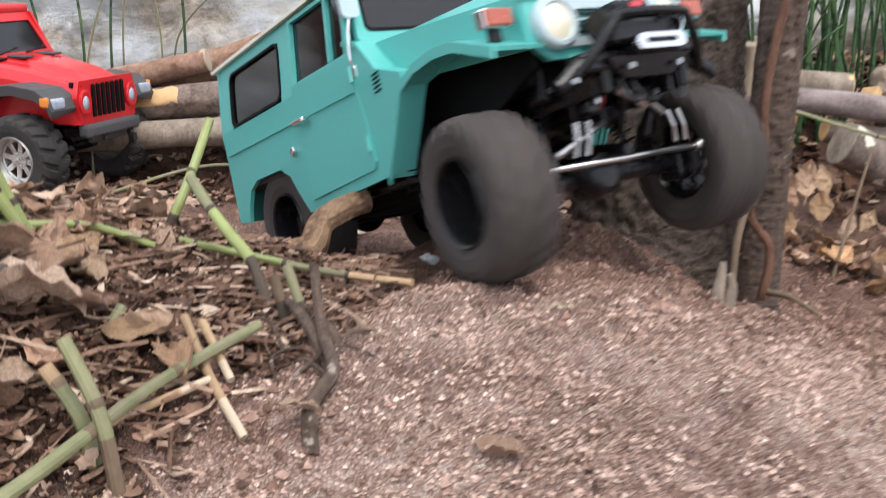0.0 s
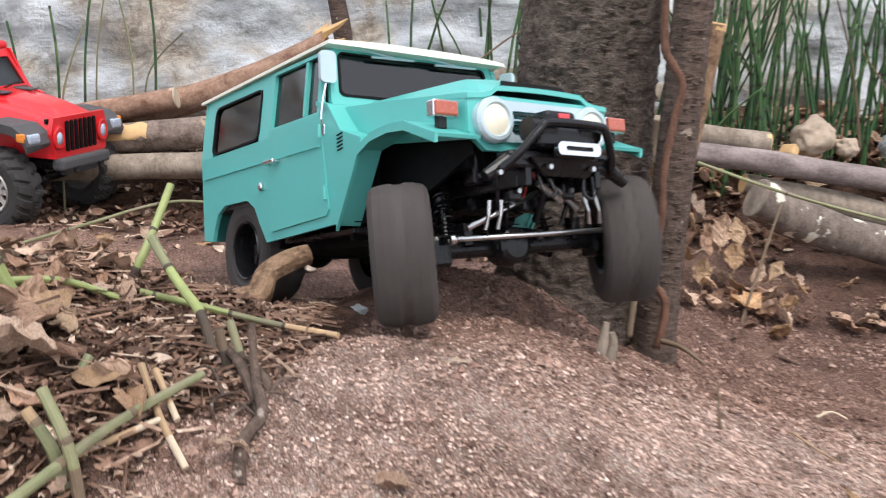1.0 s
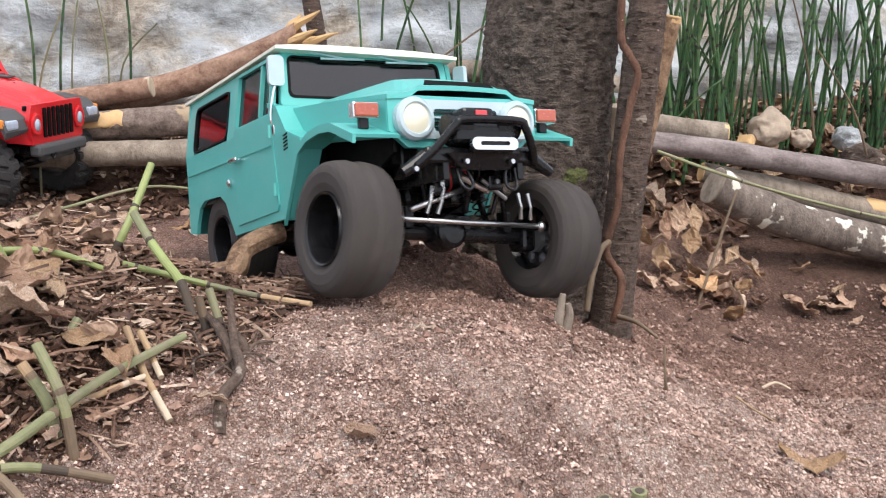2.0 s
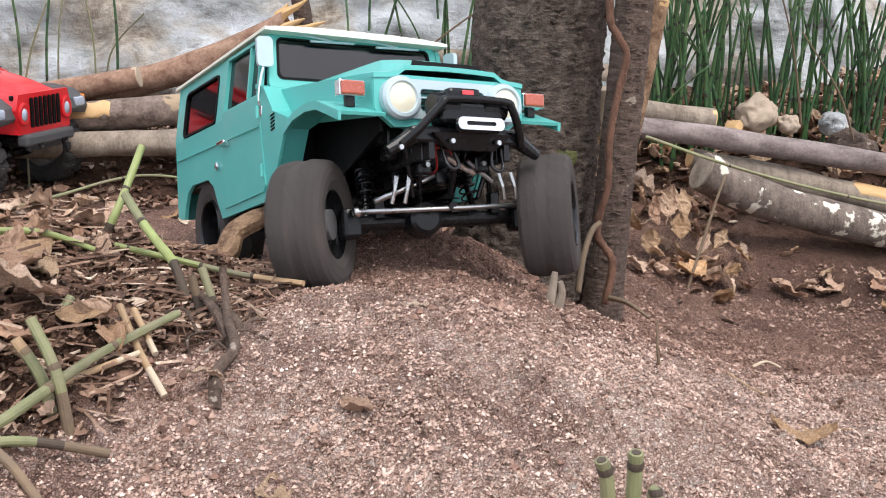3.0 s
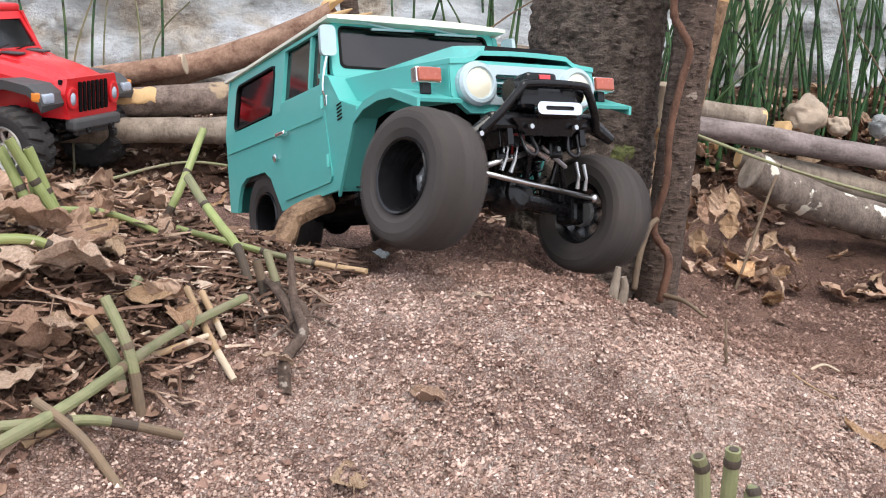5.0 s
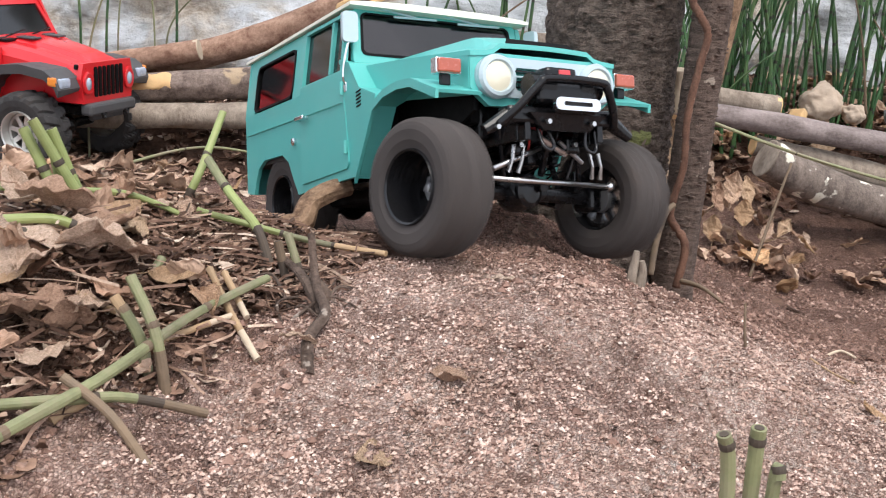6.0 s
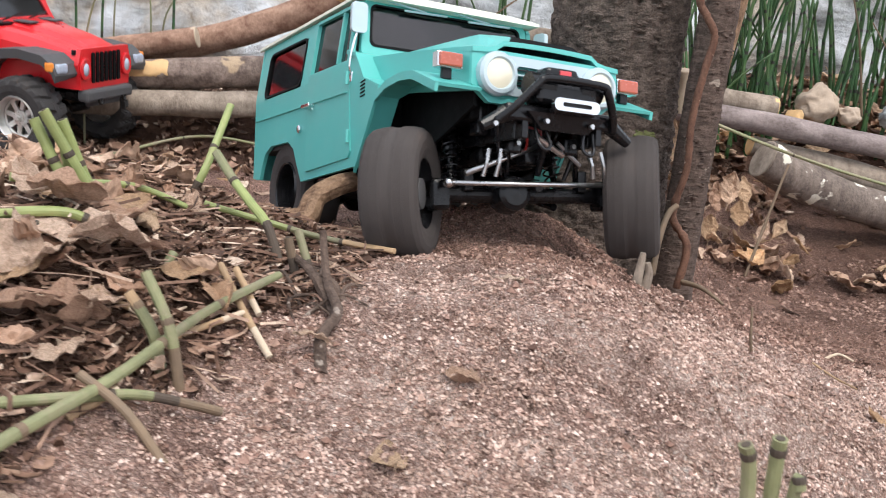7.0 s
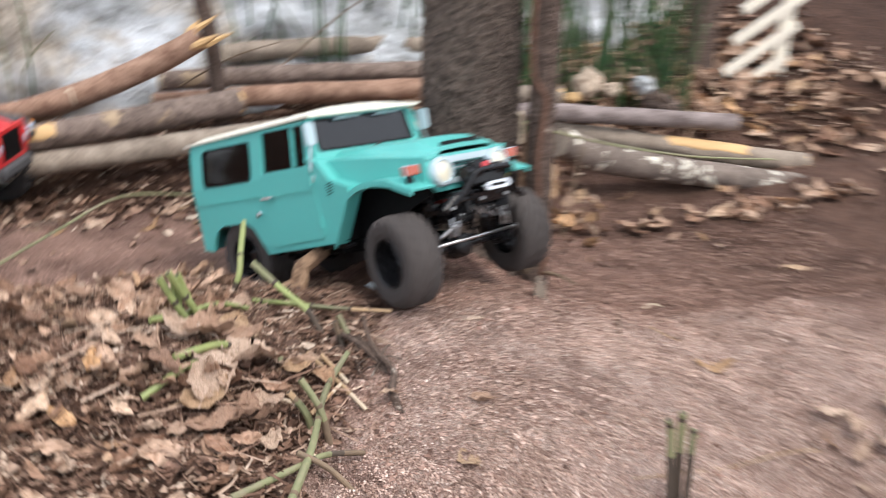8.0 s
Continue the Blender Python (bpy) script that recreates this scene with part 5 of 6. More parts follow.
    for y in (0.138, -0.145):
        bm = bmesh.new()
        tube(bm, [(-0.08, y, 0.0605), (0.08, y, 0.0605)], 0.0075, 12)
        bmesh.ops.create_icosphere(bm, subdivisions=2, radius=0.018, matrix=Matrix.Translation((0.015, y, 0.0605)))
        part("axle", bm, BLACK, t)
        for x in (0.100, -0.100):
            wheel("wheel", t, pose(x, y, 0.0605, 25 * (x > 0) + 10, 0, 0 if x > 0 else 180), RUBBERDARK, RIMSILVER, RIMSILVER, 0.0035, 0.0650, 0.027, 0.008)
    return t


red_car()


# ---- rushes, stalks and twigs ----
def on(x, y, h=0.0):
    return Vector((x, y, surface(x, y) + h))


def stalk(name, label, category, pts, r, sections, taper=0.85, joints=(), joint_mat=None, n=40, group="", hollow=False):
    """A jointed stalk through pts: internodes of several looks, dark rings where they meet."""
    t = thing(name, label, category, group)
    cp = curve_points(pts, n)
    r *= 0.76
    rr = [r * (1 - (1 - taper) * i / (n - 1)) for i in range(n)]
    for u0, u1, mat in sections:
        i0, i1 = int(u0 * (n - 1)), int(u1 * (n - 1))
        bm = bmesh.new()
        tube(bm, cp[i0:i1 + 1], rr[i0:i1 + 1], 12, True, 0.16 if r < 0.008 else 0.5, r * 1000)
        part("internode", bm, mat, t, smooth=False)
    for u in joints:
        i = max(1, min(n - 2, int(u * (n - 1))))
        d = (cp[i + 1] - cp[i - 1]).normalized()
        bm = bmesh.new()
        tube(bm, [cp[i] - d * r * 0.55, cp[i] - d * r * 0.2, cp[i] + d * r * 0.2, cp[i] + d * r * 0.55], [rr[i] * 1.03, rr[i] * 1.10, rr[i] * 1.10, rr[i] * 1.03], 12)
        part("joint", bm, joint_mat or STALKDARK, t)
    if hollow:
        d = (cp[-1] - cp[-2]).normalized()
        bm = bmesh.new()
        tube(bm, [cp[-1] - d * 0.001, cp[-1] + d * 0.0004], rr[-1] * 0.62, 10)
        part("hollow", bm, STALKDARK, t)
    return t


G, D, B, K, S = STALKGREEN, STALKDULL, STALKBROWN, STALKDARK, STRAW
CUT = "cut rush stalks"
stalk("rush_stalk", "yellow-green cut rush stalk standing in the litter", "plant stalk", [on(-0.190, 0.668, -0.004), (-0.180, 0.672, 0.046), (-0.174, 0.692, 0.068), (-0.166, 0.712, 0.098)], 0.0046, [(0, 0.22, K), (0.22, 0.62, G), (0.62, 1, G)], 0.9, joints=(0.22, 0.62), group=CUT, hollow=True)
stalk("rush_stalk", "bright yellow-green bent rush stalk with a dark foot", "plant stalk", [(-0.166, 0.650, 0.066), (-0.147, 0.622, 0.050), (-0.132, 0.604, 0.038), (-0.116, 0.588, 0.024), on(-0.104, 0.572, -0.004)], 0.0047, [(0, 0.26, D), (0.26, 0.76, G), (0.76, 1, K)], 1.0, joints=(0.26, 0.76), group=CUT)
stalk("rush_stalk", "long green rush stalk lying flat with a straw end", "plant stalk", [on(-0.172, 0.634, 0.014), on(-0.128, 0.640, 0.014), on(-0.075, 0.630, 0.012), on(-0.019, 0.598, 0.005)], 0.0036, [(0, 0.50, G), (0.50, 0.76, D), (0.76, 1, S)], 0.85, joints=(0.12, 0.50, 0.76), group=CUT)
stalk("rush_stalk", "green rush stalk lying on dry leaves", "plant stalk", [on(-0.285, 0.535, 0.014), on(-0.250, 0.555, 0.014), on(-0.213, 0.585, 0.012), on(-0.180, 0.605, 0.004)], 0.0042, [(0, 0.3, G), (0.3, 1, G)], 0.7, joints=(0.3, 0.62), group=CUT)
for i, (tip, mid) in enumerate((((-0.272, 0.545, 0.098), (-0.249, 0.545, 0.052)), ((-0.263, 0.538, 0.105), (-0.238, 0.548, 0.056)), ((-0.254, 0.548, 0.098), (-0.236, 0.556, 0.048)), ((-0.259, 0.560, 0.090), (-0.246, 0.562, 0.040)))):
    foot = on(-0.226 + 0.006 * i, 0.545 + 0.006 * (i % 2), -0.004)
    stalk("rush_stalk", "fresh green cut rush shoot with a blackened foot", "plant stalk", [foot, mid, tip], 0.0050, [(0, 0.36, K), (0.36, 0.70, G), (0.70, 1, G)], 0.95, joints=(0.36, 0.70), group=CUT, hollow=True)
stalk("rush_stalk", "yellow-green rush stalk lying on dry leaves", "plant stalk", [on(-0.268, 0.452, 0.014), on(-0.225, 0.470, 0.013), on(-0.200, 0.478, 0.008)], 0.0046, [(0, 0.66, G), (0.66, 1, S)], joints=(0.66,), group=CUT)
stalk("rush_stalk", "green rush stalk lying under a dry leaf", "plant stalk", [on(-0.30, 0.425, 0.010), on(-0.262, 0.440, 0.011), on(-0.236, 0.455, 0.010)], 0.0046, [(0, 1, G)], joints=(0.9,), group=CUT)
stalk("rush_stalk", "dull green cut rush stalk leaning at the mound's foot", "plant stalk", [on(-0.137, 0.389, -0.008), (-0.144, 0.392, 0.006), (-0.160, 0.400, 0.037)], 0.0048, [(0, 0.40, B), (0.40, 0.62, D), (0.62, 1, D)], 0.9, joints=(0.58,), joint_mat=STALKBROWN, group=CUT, hollow=True)
stalk("rush_stalk", "dull green cut rush stalk with a frayed top", "plant stalk", [on(-0.150, 0.400, -0.006), (-0.156, 0.402, 0.000), (-0.171, 0.405, 0.023)], 0.0052, [(0, 0.82, D), (0.82, 1, S)], joints=(0.82,), joint_mat=STALKBROWN, group=CUT, hollow=True)
stalk("rush_stalk", "long greyish-green rush stalk lying across the litter", "plant stalk", [(-0.240, 0.190, -0.030), (-0.194, 0.277, -0.012), (-0.161, 0.350, -0.005), (-0.132, 0.430, 0.005), (-0.095, 0.492, 0.014)], 0.0052, [(0, 0.30, D), (0.30, 0.62, D), (0.62, 1, D)], 0.66, joints=(0.30, 0.62, 0.82), joint_mat=STALKBROWN, group=CUT)
stalk("rush_stalk", "green rush stalk with a dead grey-brown end", "plant stalk", [on(-0.240, 0.285, 0.008), on(-0.173, 0.331, 0.009), on(-0.147, 0.352, 0.010), on(-0.110, 0.368, 0.006)], 0.0042, [(0, 0.70, D), (0.70, 0.82, K), (0.82, 1, B)], 0.85, joints=(0.45,), group=CUT)
stalk("dead_stalk", "brown dead stalk sticking out of the soil", "plant stalk", [on(-0.122, 0.318, -0.008), (-0.150, 0.328, -0.018), (-0.177, 0.335, 0.000)], 0.0036, [(0, 1, B)], 0.95, hollow=True)
stalk("rush_stalk", "short green cut rush stub in the litter", "plant stalk", [on(-0.168, 0.480, -0.004), (-0.164, 0.490, 0.024)], 0.0046, [(0, 1, D)], 1.0, n=8, group=CUT, hollow=True)
stalk("dead_stalk", "crooked dark dead twig standing at the litter's edge", "twig", [on(-0.060, 0.419, -0.004), on(-0.062, 0.440, 0.006), on(-0.054, 0.464, 0.010), on(-0.062, 0.496, 0.012), (-0.066, 0.512, 0.016), (-0.070, 0.525, 0.038)], 0.0056, [(0, 1, DEADBARK)], 0.62, n=60)
stalk("dead_stalk", "dark twisted root clump at the litter's edge", "root", [on(-0.052, 0.470, -0.006), on(-0.066, 0.500, 0.006), on(-0.080, 0.530, 0.014), on(-0.096, 0.560, 0.012)], 0.0062, [(0, 1, DEADBARK)], 0.5, n=50)
stalk("dead_stalk", "dark twisted root clump at the litter's edge", "root", [on(-0.044, 0.480, -0.006), on(-0.060, 0.520, 0.006), on(-0.078, 0.556, 0.004)], 0.0052, [(0, 1, DEADBARK)], 0.5, n=50)
stalk("rush_stalk", "short hollow rush stub in a dark root clump", "plant stalk", [on(-0.088, 0.545, 0.0), (-0.096, 0.548, 0.026)], 0.0042, [(0, 0.6, K), (0.6, 1, B)], 1.0, n=12, group=CUT, hollow=True)
stalk("rush_stalk", "short hollow rush stub in a dark root clump", "plant stalk", [on(-0.078, 0.545, 0.0), (-0.090, 0.556, 0.030)], 0.0040, [(0, 0.4, K), (0.4, 1, D)], 1.0, n=12, group=CUT, hollow=True)
for i in range(12):
    a = i * 0.7
    stalk("root_tangle", "thin dark rootlets tangled at the litter's edge", "root", [on(-0.070 + 0.014 * math.cos(a * 3), 0.500 + 0.03 * math.sin(a * 2), -0.002), on(-0.074 + 0.024 * math.cos(a), 0.512 + 0.03 * math.sin(a), 0.005 + 0.004 * math.sin(a * 5)), on(-0.076 + 0.042 * math.cos(a + 0.4), 0.512 + 0.05 * math.sin(a + 0.4), 0.0)], 0.0019, [(0, 1, DEADBARK)], 0.4, n=18, group="rootlets")
for pts, r in (([on(-0.135, 0.500, 0.008), on(-0.112, 0.454, 0.007), on(-0.092, 0.430, 0.003)], 0.0034), ([on(-0.123, 0.488, 0.010), on(-0.103, 0.458, 0.006)], 0.0032), ([on(-0.20, 0.43, 0.004), on(-0.165, 0.425, 0.004)], 0.0028), ([on(-0.150, 0.412, 0.008), on(-0.112, 0.452, 0.008)], 0.0030), ([on(-0.180, 0.325, 0.004), on(-0.160, 0.345, 0.012)], 0.0034)):
    stalk("straw_piece", "split piece of pale yellow straw lying on litter", "straw", pts, r, [(0, 0.7, S), (0.7, 1, WOODPALE)], n=16, group="straw pieces")
for dx, dy, top, r, cut in ((-0.006, 0.0, 0.019, 0.0046, D), (0.007, 0.004, 0.021, 0.0048, D), (0.014, -0.004, 0.000, 0.0040, D)):
    stalk("rush_stalk", "dark green cut rush stub sticking out of bare soil", "plant stalk", [on(0.153 + dx * 0.7, 0.256 + dy, -0.006), (0.150 + dx, 0.256 + dy, 0.0), (0.147 + dx * 1.3, 0.254 + dy, top)], r, [(0, 0.38, K), (0.38, 0.76, D), (0.76, 1, cut)], 1.0, joints=(0.38, 0.76), n=24, group=CUT, hollow=True)
stalk("branch_chunk", "thick crooked tan branch stub wedged under the truck's sill", "branch", [on(-0.122, 0.728, -0.014), on(-0.112, 0.736, 0.004), on(-0.100, 0.742, 0.014), on(-0.094, 0.752, 0.034), on(-0.078, 0.760, 0.046), on(-0.060, 0.772, 0.050)], 0.0165, [(0, 1, BARKBRANCH)], 0.75)
for dx, h in ((0.0, 0.028), (0.008, 0.020)):
    stalk("wood_stub", "small split pale wood stub beside the tyre", "wood stub", [on(0.184 + dx, 0.648, -0.005), on(0.187 + dx, 0.650, h * 0.6), on(0.188 + dx * 0.6, 0.650, h)], 0.0066, [(0, 1, BARKOLD)], 0.5, n=14)
stalk("dead_stalk", "thin grey twig standing in the red soil", "twig", [on(0.258, 0.560, -0.003), on(0.254, 0.558, 0.018), on(0.252, 0.560, 0.038)], 0.0018, [(0, 1, B)], 0.6, n=14)
stalk("dead_stalk", "thin pale twig lying on red soil", "twig", [on(0.335, 0.622, 0.004), on(0.345, 0.60, 0.003), on(0.350, 0.572, 0.003)], 0.0012, [(0, 1, S)], 0.7, n=14)
stalk("dead_stalk", "long thin pale twig lying on the mound", "twig", [on(0.40, 0.36, 0.006), on(0.33, 0.335, 0.010), on(0.25, 0.305, 0.006), on(0.124, 0.283, 0.004)], 0.0014, [(0, 1, S)], 0.6, n=24)
stalk("dead_stalk", "short pale crooked twig on the dark soil", "twig", [on(0.43, 0.80, 0.004), on(0.445, 0.803, 0.010), on(0.46, 0.80, 0.004)], 0.0022, [(0, 1, WOODPALE)], 0.7, n=12)
stalk("green_runner", "arching green runner crossing the litter beside the logs", "plant stalk", [on(-0.50, 1.10, 0.004), on(-0.40, 1.20, 0.035), on(-0.30, 1.30, 0.060), on(-0.18, 1.36, 0.050)], 0.0032, [(0, 1, D)], 0.7, joints=(0.3, 0.6))
stalk("green_runner", "long green runner lying along the logs", "plant stalk", [(0.445, 1.335, 0.055), (0.60, 1.31, 0.010), (0.80, 1.29, -0.030), (1.0, 1.28, -0.05)], 0.0034, [(0, 1, D)], 0.8, joints=(0.3, 0.6))
stalk("green_runner", "thin pale green runner leaning before the logs", "plant stalk", [on(0.50, 1.24, 0.0), (0.545, 1.28, -0.03), (0.560, 1.295, 0.005)], 0.0030, [(0, 1, B)], 0.7)


def rush_mesh(ln, lean, r, seed):
    bm = bmesh.new()
    n = 14
    pts = [(lean * (i / n) ** 2 * ln + 0.01 * ln * noise.noise((seed, i * 0.5, 0)), 0.3 * lean * (i / n) ** 2 * ln, ln * i / n) for i in range(n + 1)]
    tube(bm, pts, [r * (1 - 0.35 * i / n) for i in range(n + 1)], 8)
    me = bpy.data.meshes.new("rush")
    bmesh.ops.recalc_face_normals(bm, faces=bm.faces[:])
    bm.to_mesh(me)
    bm.free()
    me.shade_smooth()
    me.materials.append(RUSH)
    return me


def rushes():
    kinds = [rush_mesh(ln, lean, r, k) for k, (ln, lean, r) in enumerate(((0.30, 0.05, 0.0034), (0.36, 0.16, 0.0032), (0.26, -0.12, 0.0030), (0.40, -0.05, 0.0038), (0.22, 0.45, 0.0026), (0.33, 0.28, 0.0030)))]
    rng = random.Random(5)
    for x0, x1, y0, y1, count, dz in ((0.46, 0.66, 1.60, 1.78, 62, 0.0), (0.66, 0.78, 1.64, 1.80, 20, 0.0), (0.80, 0.99, 1.60, 1.78, 46, 0.0), (0.10, 0.22, 1.82, 1.92, 9, 0.03), (-0.02, 0.04, 1.84, 1.9, 3, 0.03), (0.25, 0.48, 1.92, 2.0, 14, 0.06)):
        for i in range(count):
            x, y = rng.uniform(x0, x1), rng.uniform(y0, y1)
            ob = new("rush", rng.choice(kinds))
            ob.matrix_basis = pose(x, y, surface(x, y) - 0.01 + dz, rng.uniform(-7, 7), rng.uniform(-9, 9), rng.uniform(0, 360))
            tagged(ob, "dark green jointed rush growing on the bank", "rush", "rushes on the bank")
    for x, y, z, ln, lean in ((-0.715, 1.80, 0.06, 0.16, -4), (-0.64, 1.80, 0.06, 0.19, -2), (-0.455, 1.78, 0.08, 0.28, -3), (-0.59, 1.80, 0.05, 0.24, 5)):
        stalk("rush_stalk", "dark upright dry rush stalk before the rock", "plant stalk", [(x, y, z - 0.12), (x + 0.004, y, z + ln * 0.4), (x + ln * math.sin(radians(lean)), y, z + ln)], 0.0036, [(0, 1, RUSH)], 0.8, joints=(0.4, 0.7), n=20, group="stalks before the rock")
    for x, y, z, ln, lean in ((-0.565, 1.79, 0.05, 0.24, 6), (-0.50, 1.79, 0.05, 0.26, -6), (-0.47, 1.78, 0.07, 0.14, 30), (-0.53, 1.5, 0.02, 0.20, 12)):
        stalk("dead_stalk", "thin yellowish dry stalk before the rock", "plant stalk", [(x, y, z - 0.1), (x + 0.004, y, z + ln * 0.4), (x + ln * math.sin(radians(lean)), y, z + ln)], 0.0026, [(0, 1, D)], 0.7, n=20, group="stalks before the rock")
    for p in ([(0.06, 1.83, 0.10), (0.20, 1.80, 0.22), (0.33, 1.78, 0.30)], [(-0.16, 1.75, 0.09), (-0.05, 1.72, 0.15), (0.05, 1.70, 0.18)], [(0.80, 1.60, 0.06), (0.76, 1.58, 0.20), (0.70, 1.56, 0.34)], [(0.86, 1.50, 0.02), (0.80, 1.46, 0.12), (0.72, 1.45, 0.22)]):
        stalk("dead_stalk", "thin bare dark twig rising from the bank", "twig", p, 0.0032, [(0, 1, B)], 0.4, n=24)


rushes()


# ---- leaves ----
def leaf_mesh(k):
    """A dry curled leaf of unit length, pointed, with a midrib fold and a ragged edge."""
    rng = random.Random(100 + k)
    bm = bmesh.new()
    nu, nv = 12, 6
    wid, fold, curl, twist = rng.uniform(0.20, 0.36), rng.uniform(-0.30, 0.75), rng.uniform(-0.6, 0.9), rng.uniform(-0.9, 0.9)
    grids = []
    for off in (0.0, -0.012):
        g = []
        for i in range(nu + 1):
            u = i / nu
            w = wid * (math.sin(math.pi * min(1, u * 0.97 + 0.02)) ** 0.75) * (1 + 0.35 * noise.noise((u * 6, k * 2.3, 0)))
            row = []
            for j in range(nv + 1):
                v = -1 + 2 * j / nv
                e = 1 + 0.30 * noise.noise((u * 14, v * 2, k + 5)) * (abs(v) > 0.9)
                y = v * w * e
                z = fold * abs(y) + curl * (u - 0.5) ** 2 + twist * y * (u - 0.5) + 0.13 * noise.noise((u * 4.5, v * 2.2, k * 3.1)) + 0.05 * noise.noise((u * 11, v * 5, k * 1.7)) + off
                row.append(bm.verts.new((u - 0.5, y, z)))
            g.append(row)
        grids.append(g)
    for g in grids:
        for a, b in zip(g, g[1:]):
            for j in range(nv):
                bm.faces.new((a[j], a[j + 1], b[j + 1], b[j]))
    t, l = grids
    for j in (0, nv):
        for i in range(nu):
            bm.faces.new((t[i][j], t[i + 1][j], l[i + 1][j], l[i][j]))
    tube(bm, [(-0.48, 0, t[0][3].co.z), (-0.60, 0.01, t[0][3].co.z - 0.02), (-0.72, 0.03, t[0][3].co.z)], 0.012, 5)
    me = bpy.data.meshes.new("dry_leaf")
    bmesh.ops.recalc_face_normals(bm, faces=bm.faces[:])
    low = min(v.co.z for v in bm.verts)
    for v in bm.verts:
        v.co.z -= low + 0.03
    bm.to_mesh(me)
    bm.free()
    return me


LEAVES = []
for k in range(10):
    LEAVES.append(leaf_mesh(k))
    LEAVES[-1].materials.append(LEAFBROWN)
TANLEAVES = []
for k in range(10, 13):
    TANLEAVES.append(leaf_mesh(k))
    TANLEAVES[-1].materials.append(LEAFTAN)


def leaf(x, y, size, yaw, tip=0.0, side=0.0, lift=0.0, tan=False, k=None, label=""):
    pick = TANLEAVES if tan else LEAVES
    me = pick[(k if k is not None else int(abs(x * 7919 + y * 104729) * 10)) % len(pick)]
    ob = new("dry_leaf", me)
    ob.matrix_basis = pose(x, y, surface(x, y) + lift, side, tip, yaw) @ Matrix.Scale(size, 4)
    return tagged(ob, label or ("curled tan dry leaf on the ground" if tan else "curled brown dry leaf lying in the litter"), "leaf", "fallen leaves")


leaf(-0.016, 0.341, 0.030, 100, tan=True, k=0, label="small pale yellow leaf lying on the soil")
leaf(0.343, 0.488, 0.045, 160, tan=True, k=1, label="tan dry leaf lying on the mound's edge")
leaf(0.80, 0.93, 0.045, 160, tan=True, k=2)
leaf(0.068, 0.558, 0.024, 170, k=2)
leaf(0.026, 0.420, 0.024, 150, k=4)
leaf(-0.245, 0.425, 0.046, 70, -35, 30, 0.012, k=3, label="large dark brown dry leaf standing on edge")
for x, y, size, yaw, tip, side, k in ((-0.245, 0.415, 0.052, 30, -8, 10, 0), (-0.222, 0.428, 0.046, 80, 6, -12, 2), (-0.195, 0.452, 0.050, 200, -10, 8, 6), (-0.178, 0.468, 0.044, 140, 4, 4, 9), (-0.232, 0.488, 0.050, 10, 8, -6, 4), (-0.205, 0.535, 0.048, 60, -12, 0, 8), (-0.255, 0.500, 0.050, 310, 10, 14, 7), (-0.188, 0.412, 0.042, 100, 8, -10, 5), (-0.212, 0.392, 0.046, 250, -6, 10, 1), (-0.240, 0.380, 0.050, 170, 12, 0, 3), (-0.150, 0.470, 0.034, 20, -8, 12, 0), (-0.128, 0.455, 0.030, 300, 10, 6, 6), (-0.068, 0.432, 0.024, 200, -14, 10, 2), (-0.195, 0.360, 0.040, 70, 5, -8, 9), (-0.280, 0.455, 0.055, 120, 5, 8, 2)):
    leaf(x, y, size, yaw, tip, side, 0.010, tan=k in (0, 8), k=k, label="large pale pinkish-brown dry leaf on the litter")
leaf(-0.205, 0.505, 0.055, 150, -6, 0, 0.006, k=1, label="large tan-brown dry leaf lying flat")
leaf(-0.225, 0.46, 0.060, 20, 6, 8, 0.005, k=5)
leaf(-0.30, 0.66, 0.06, 10, 5, 0, 0.006, k=7)
leaf(-0.235, 0.70, 0.05, 190, 5, 0, 0.006, k=8)
rng = random.Random(11)
for i in range(150):
    x, y = -0.13 - 0.55 * rng.random() ** 0.9, rng.uniform(0.24, 0.86)
    if x > -0.17 and rng.random() < 0.6:
        continue
    leaf(x, y, rng.uniform(0.016, 0.042), rng.uniform(0, 360), rng.uniform(-22, 22), rng.uniform(-25, 25), rng.uniform(0.001, 0.008), tan=rng.random() < 0.10)
for i in range(46):
    x, y = rng.uniform(0.33, 1.15), rng.uniform(1.16, 1.36)
    if y < 1.26 and rng.random() < 0.6:
        continue
    leaf(x, y, rng.uniform(0.025, 0.055), rng.uniform(0, 360), rng.uniform(-50, 50), rng.uniform(-50, 50), rng.uniform(0.002, 0.02), tan=rng.random() < 0.35)
for i in range(85):
    x, y = rng.uniform(0.30, 1.35), rng.uniform(1.47, 1.95)
    leaf(x, y, rng.uniform(0.035, 0.075), rng.uniform(0, 360), rng.uniform(-40, 40), rng.uniform(-30, 60), rng.uniform(0.004, 0.025), tan=rng.random() < 0.35)
for i in range(16):
    x, y = rng.uniform(-0.5, 0.0), rng.uniform(1.28, 1.46)
    leaf(x, y, rng.uniform(0.022, 0.05), rng.uniform(0, 360), rng.uniform(-30, 30), rng.uniform(-30, 30), 0.004, tan=rng.random() < 0.25)
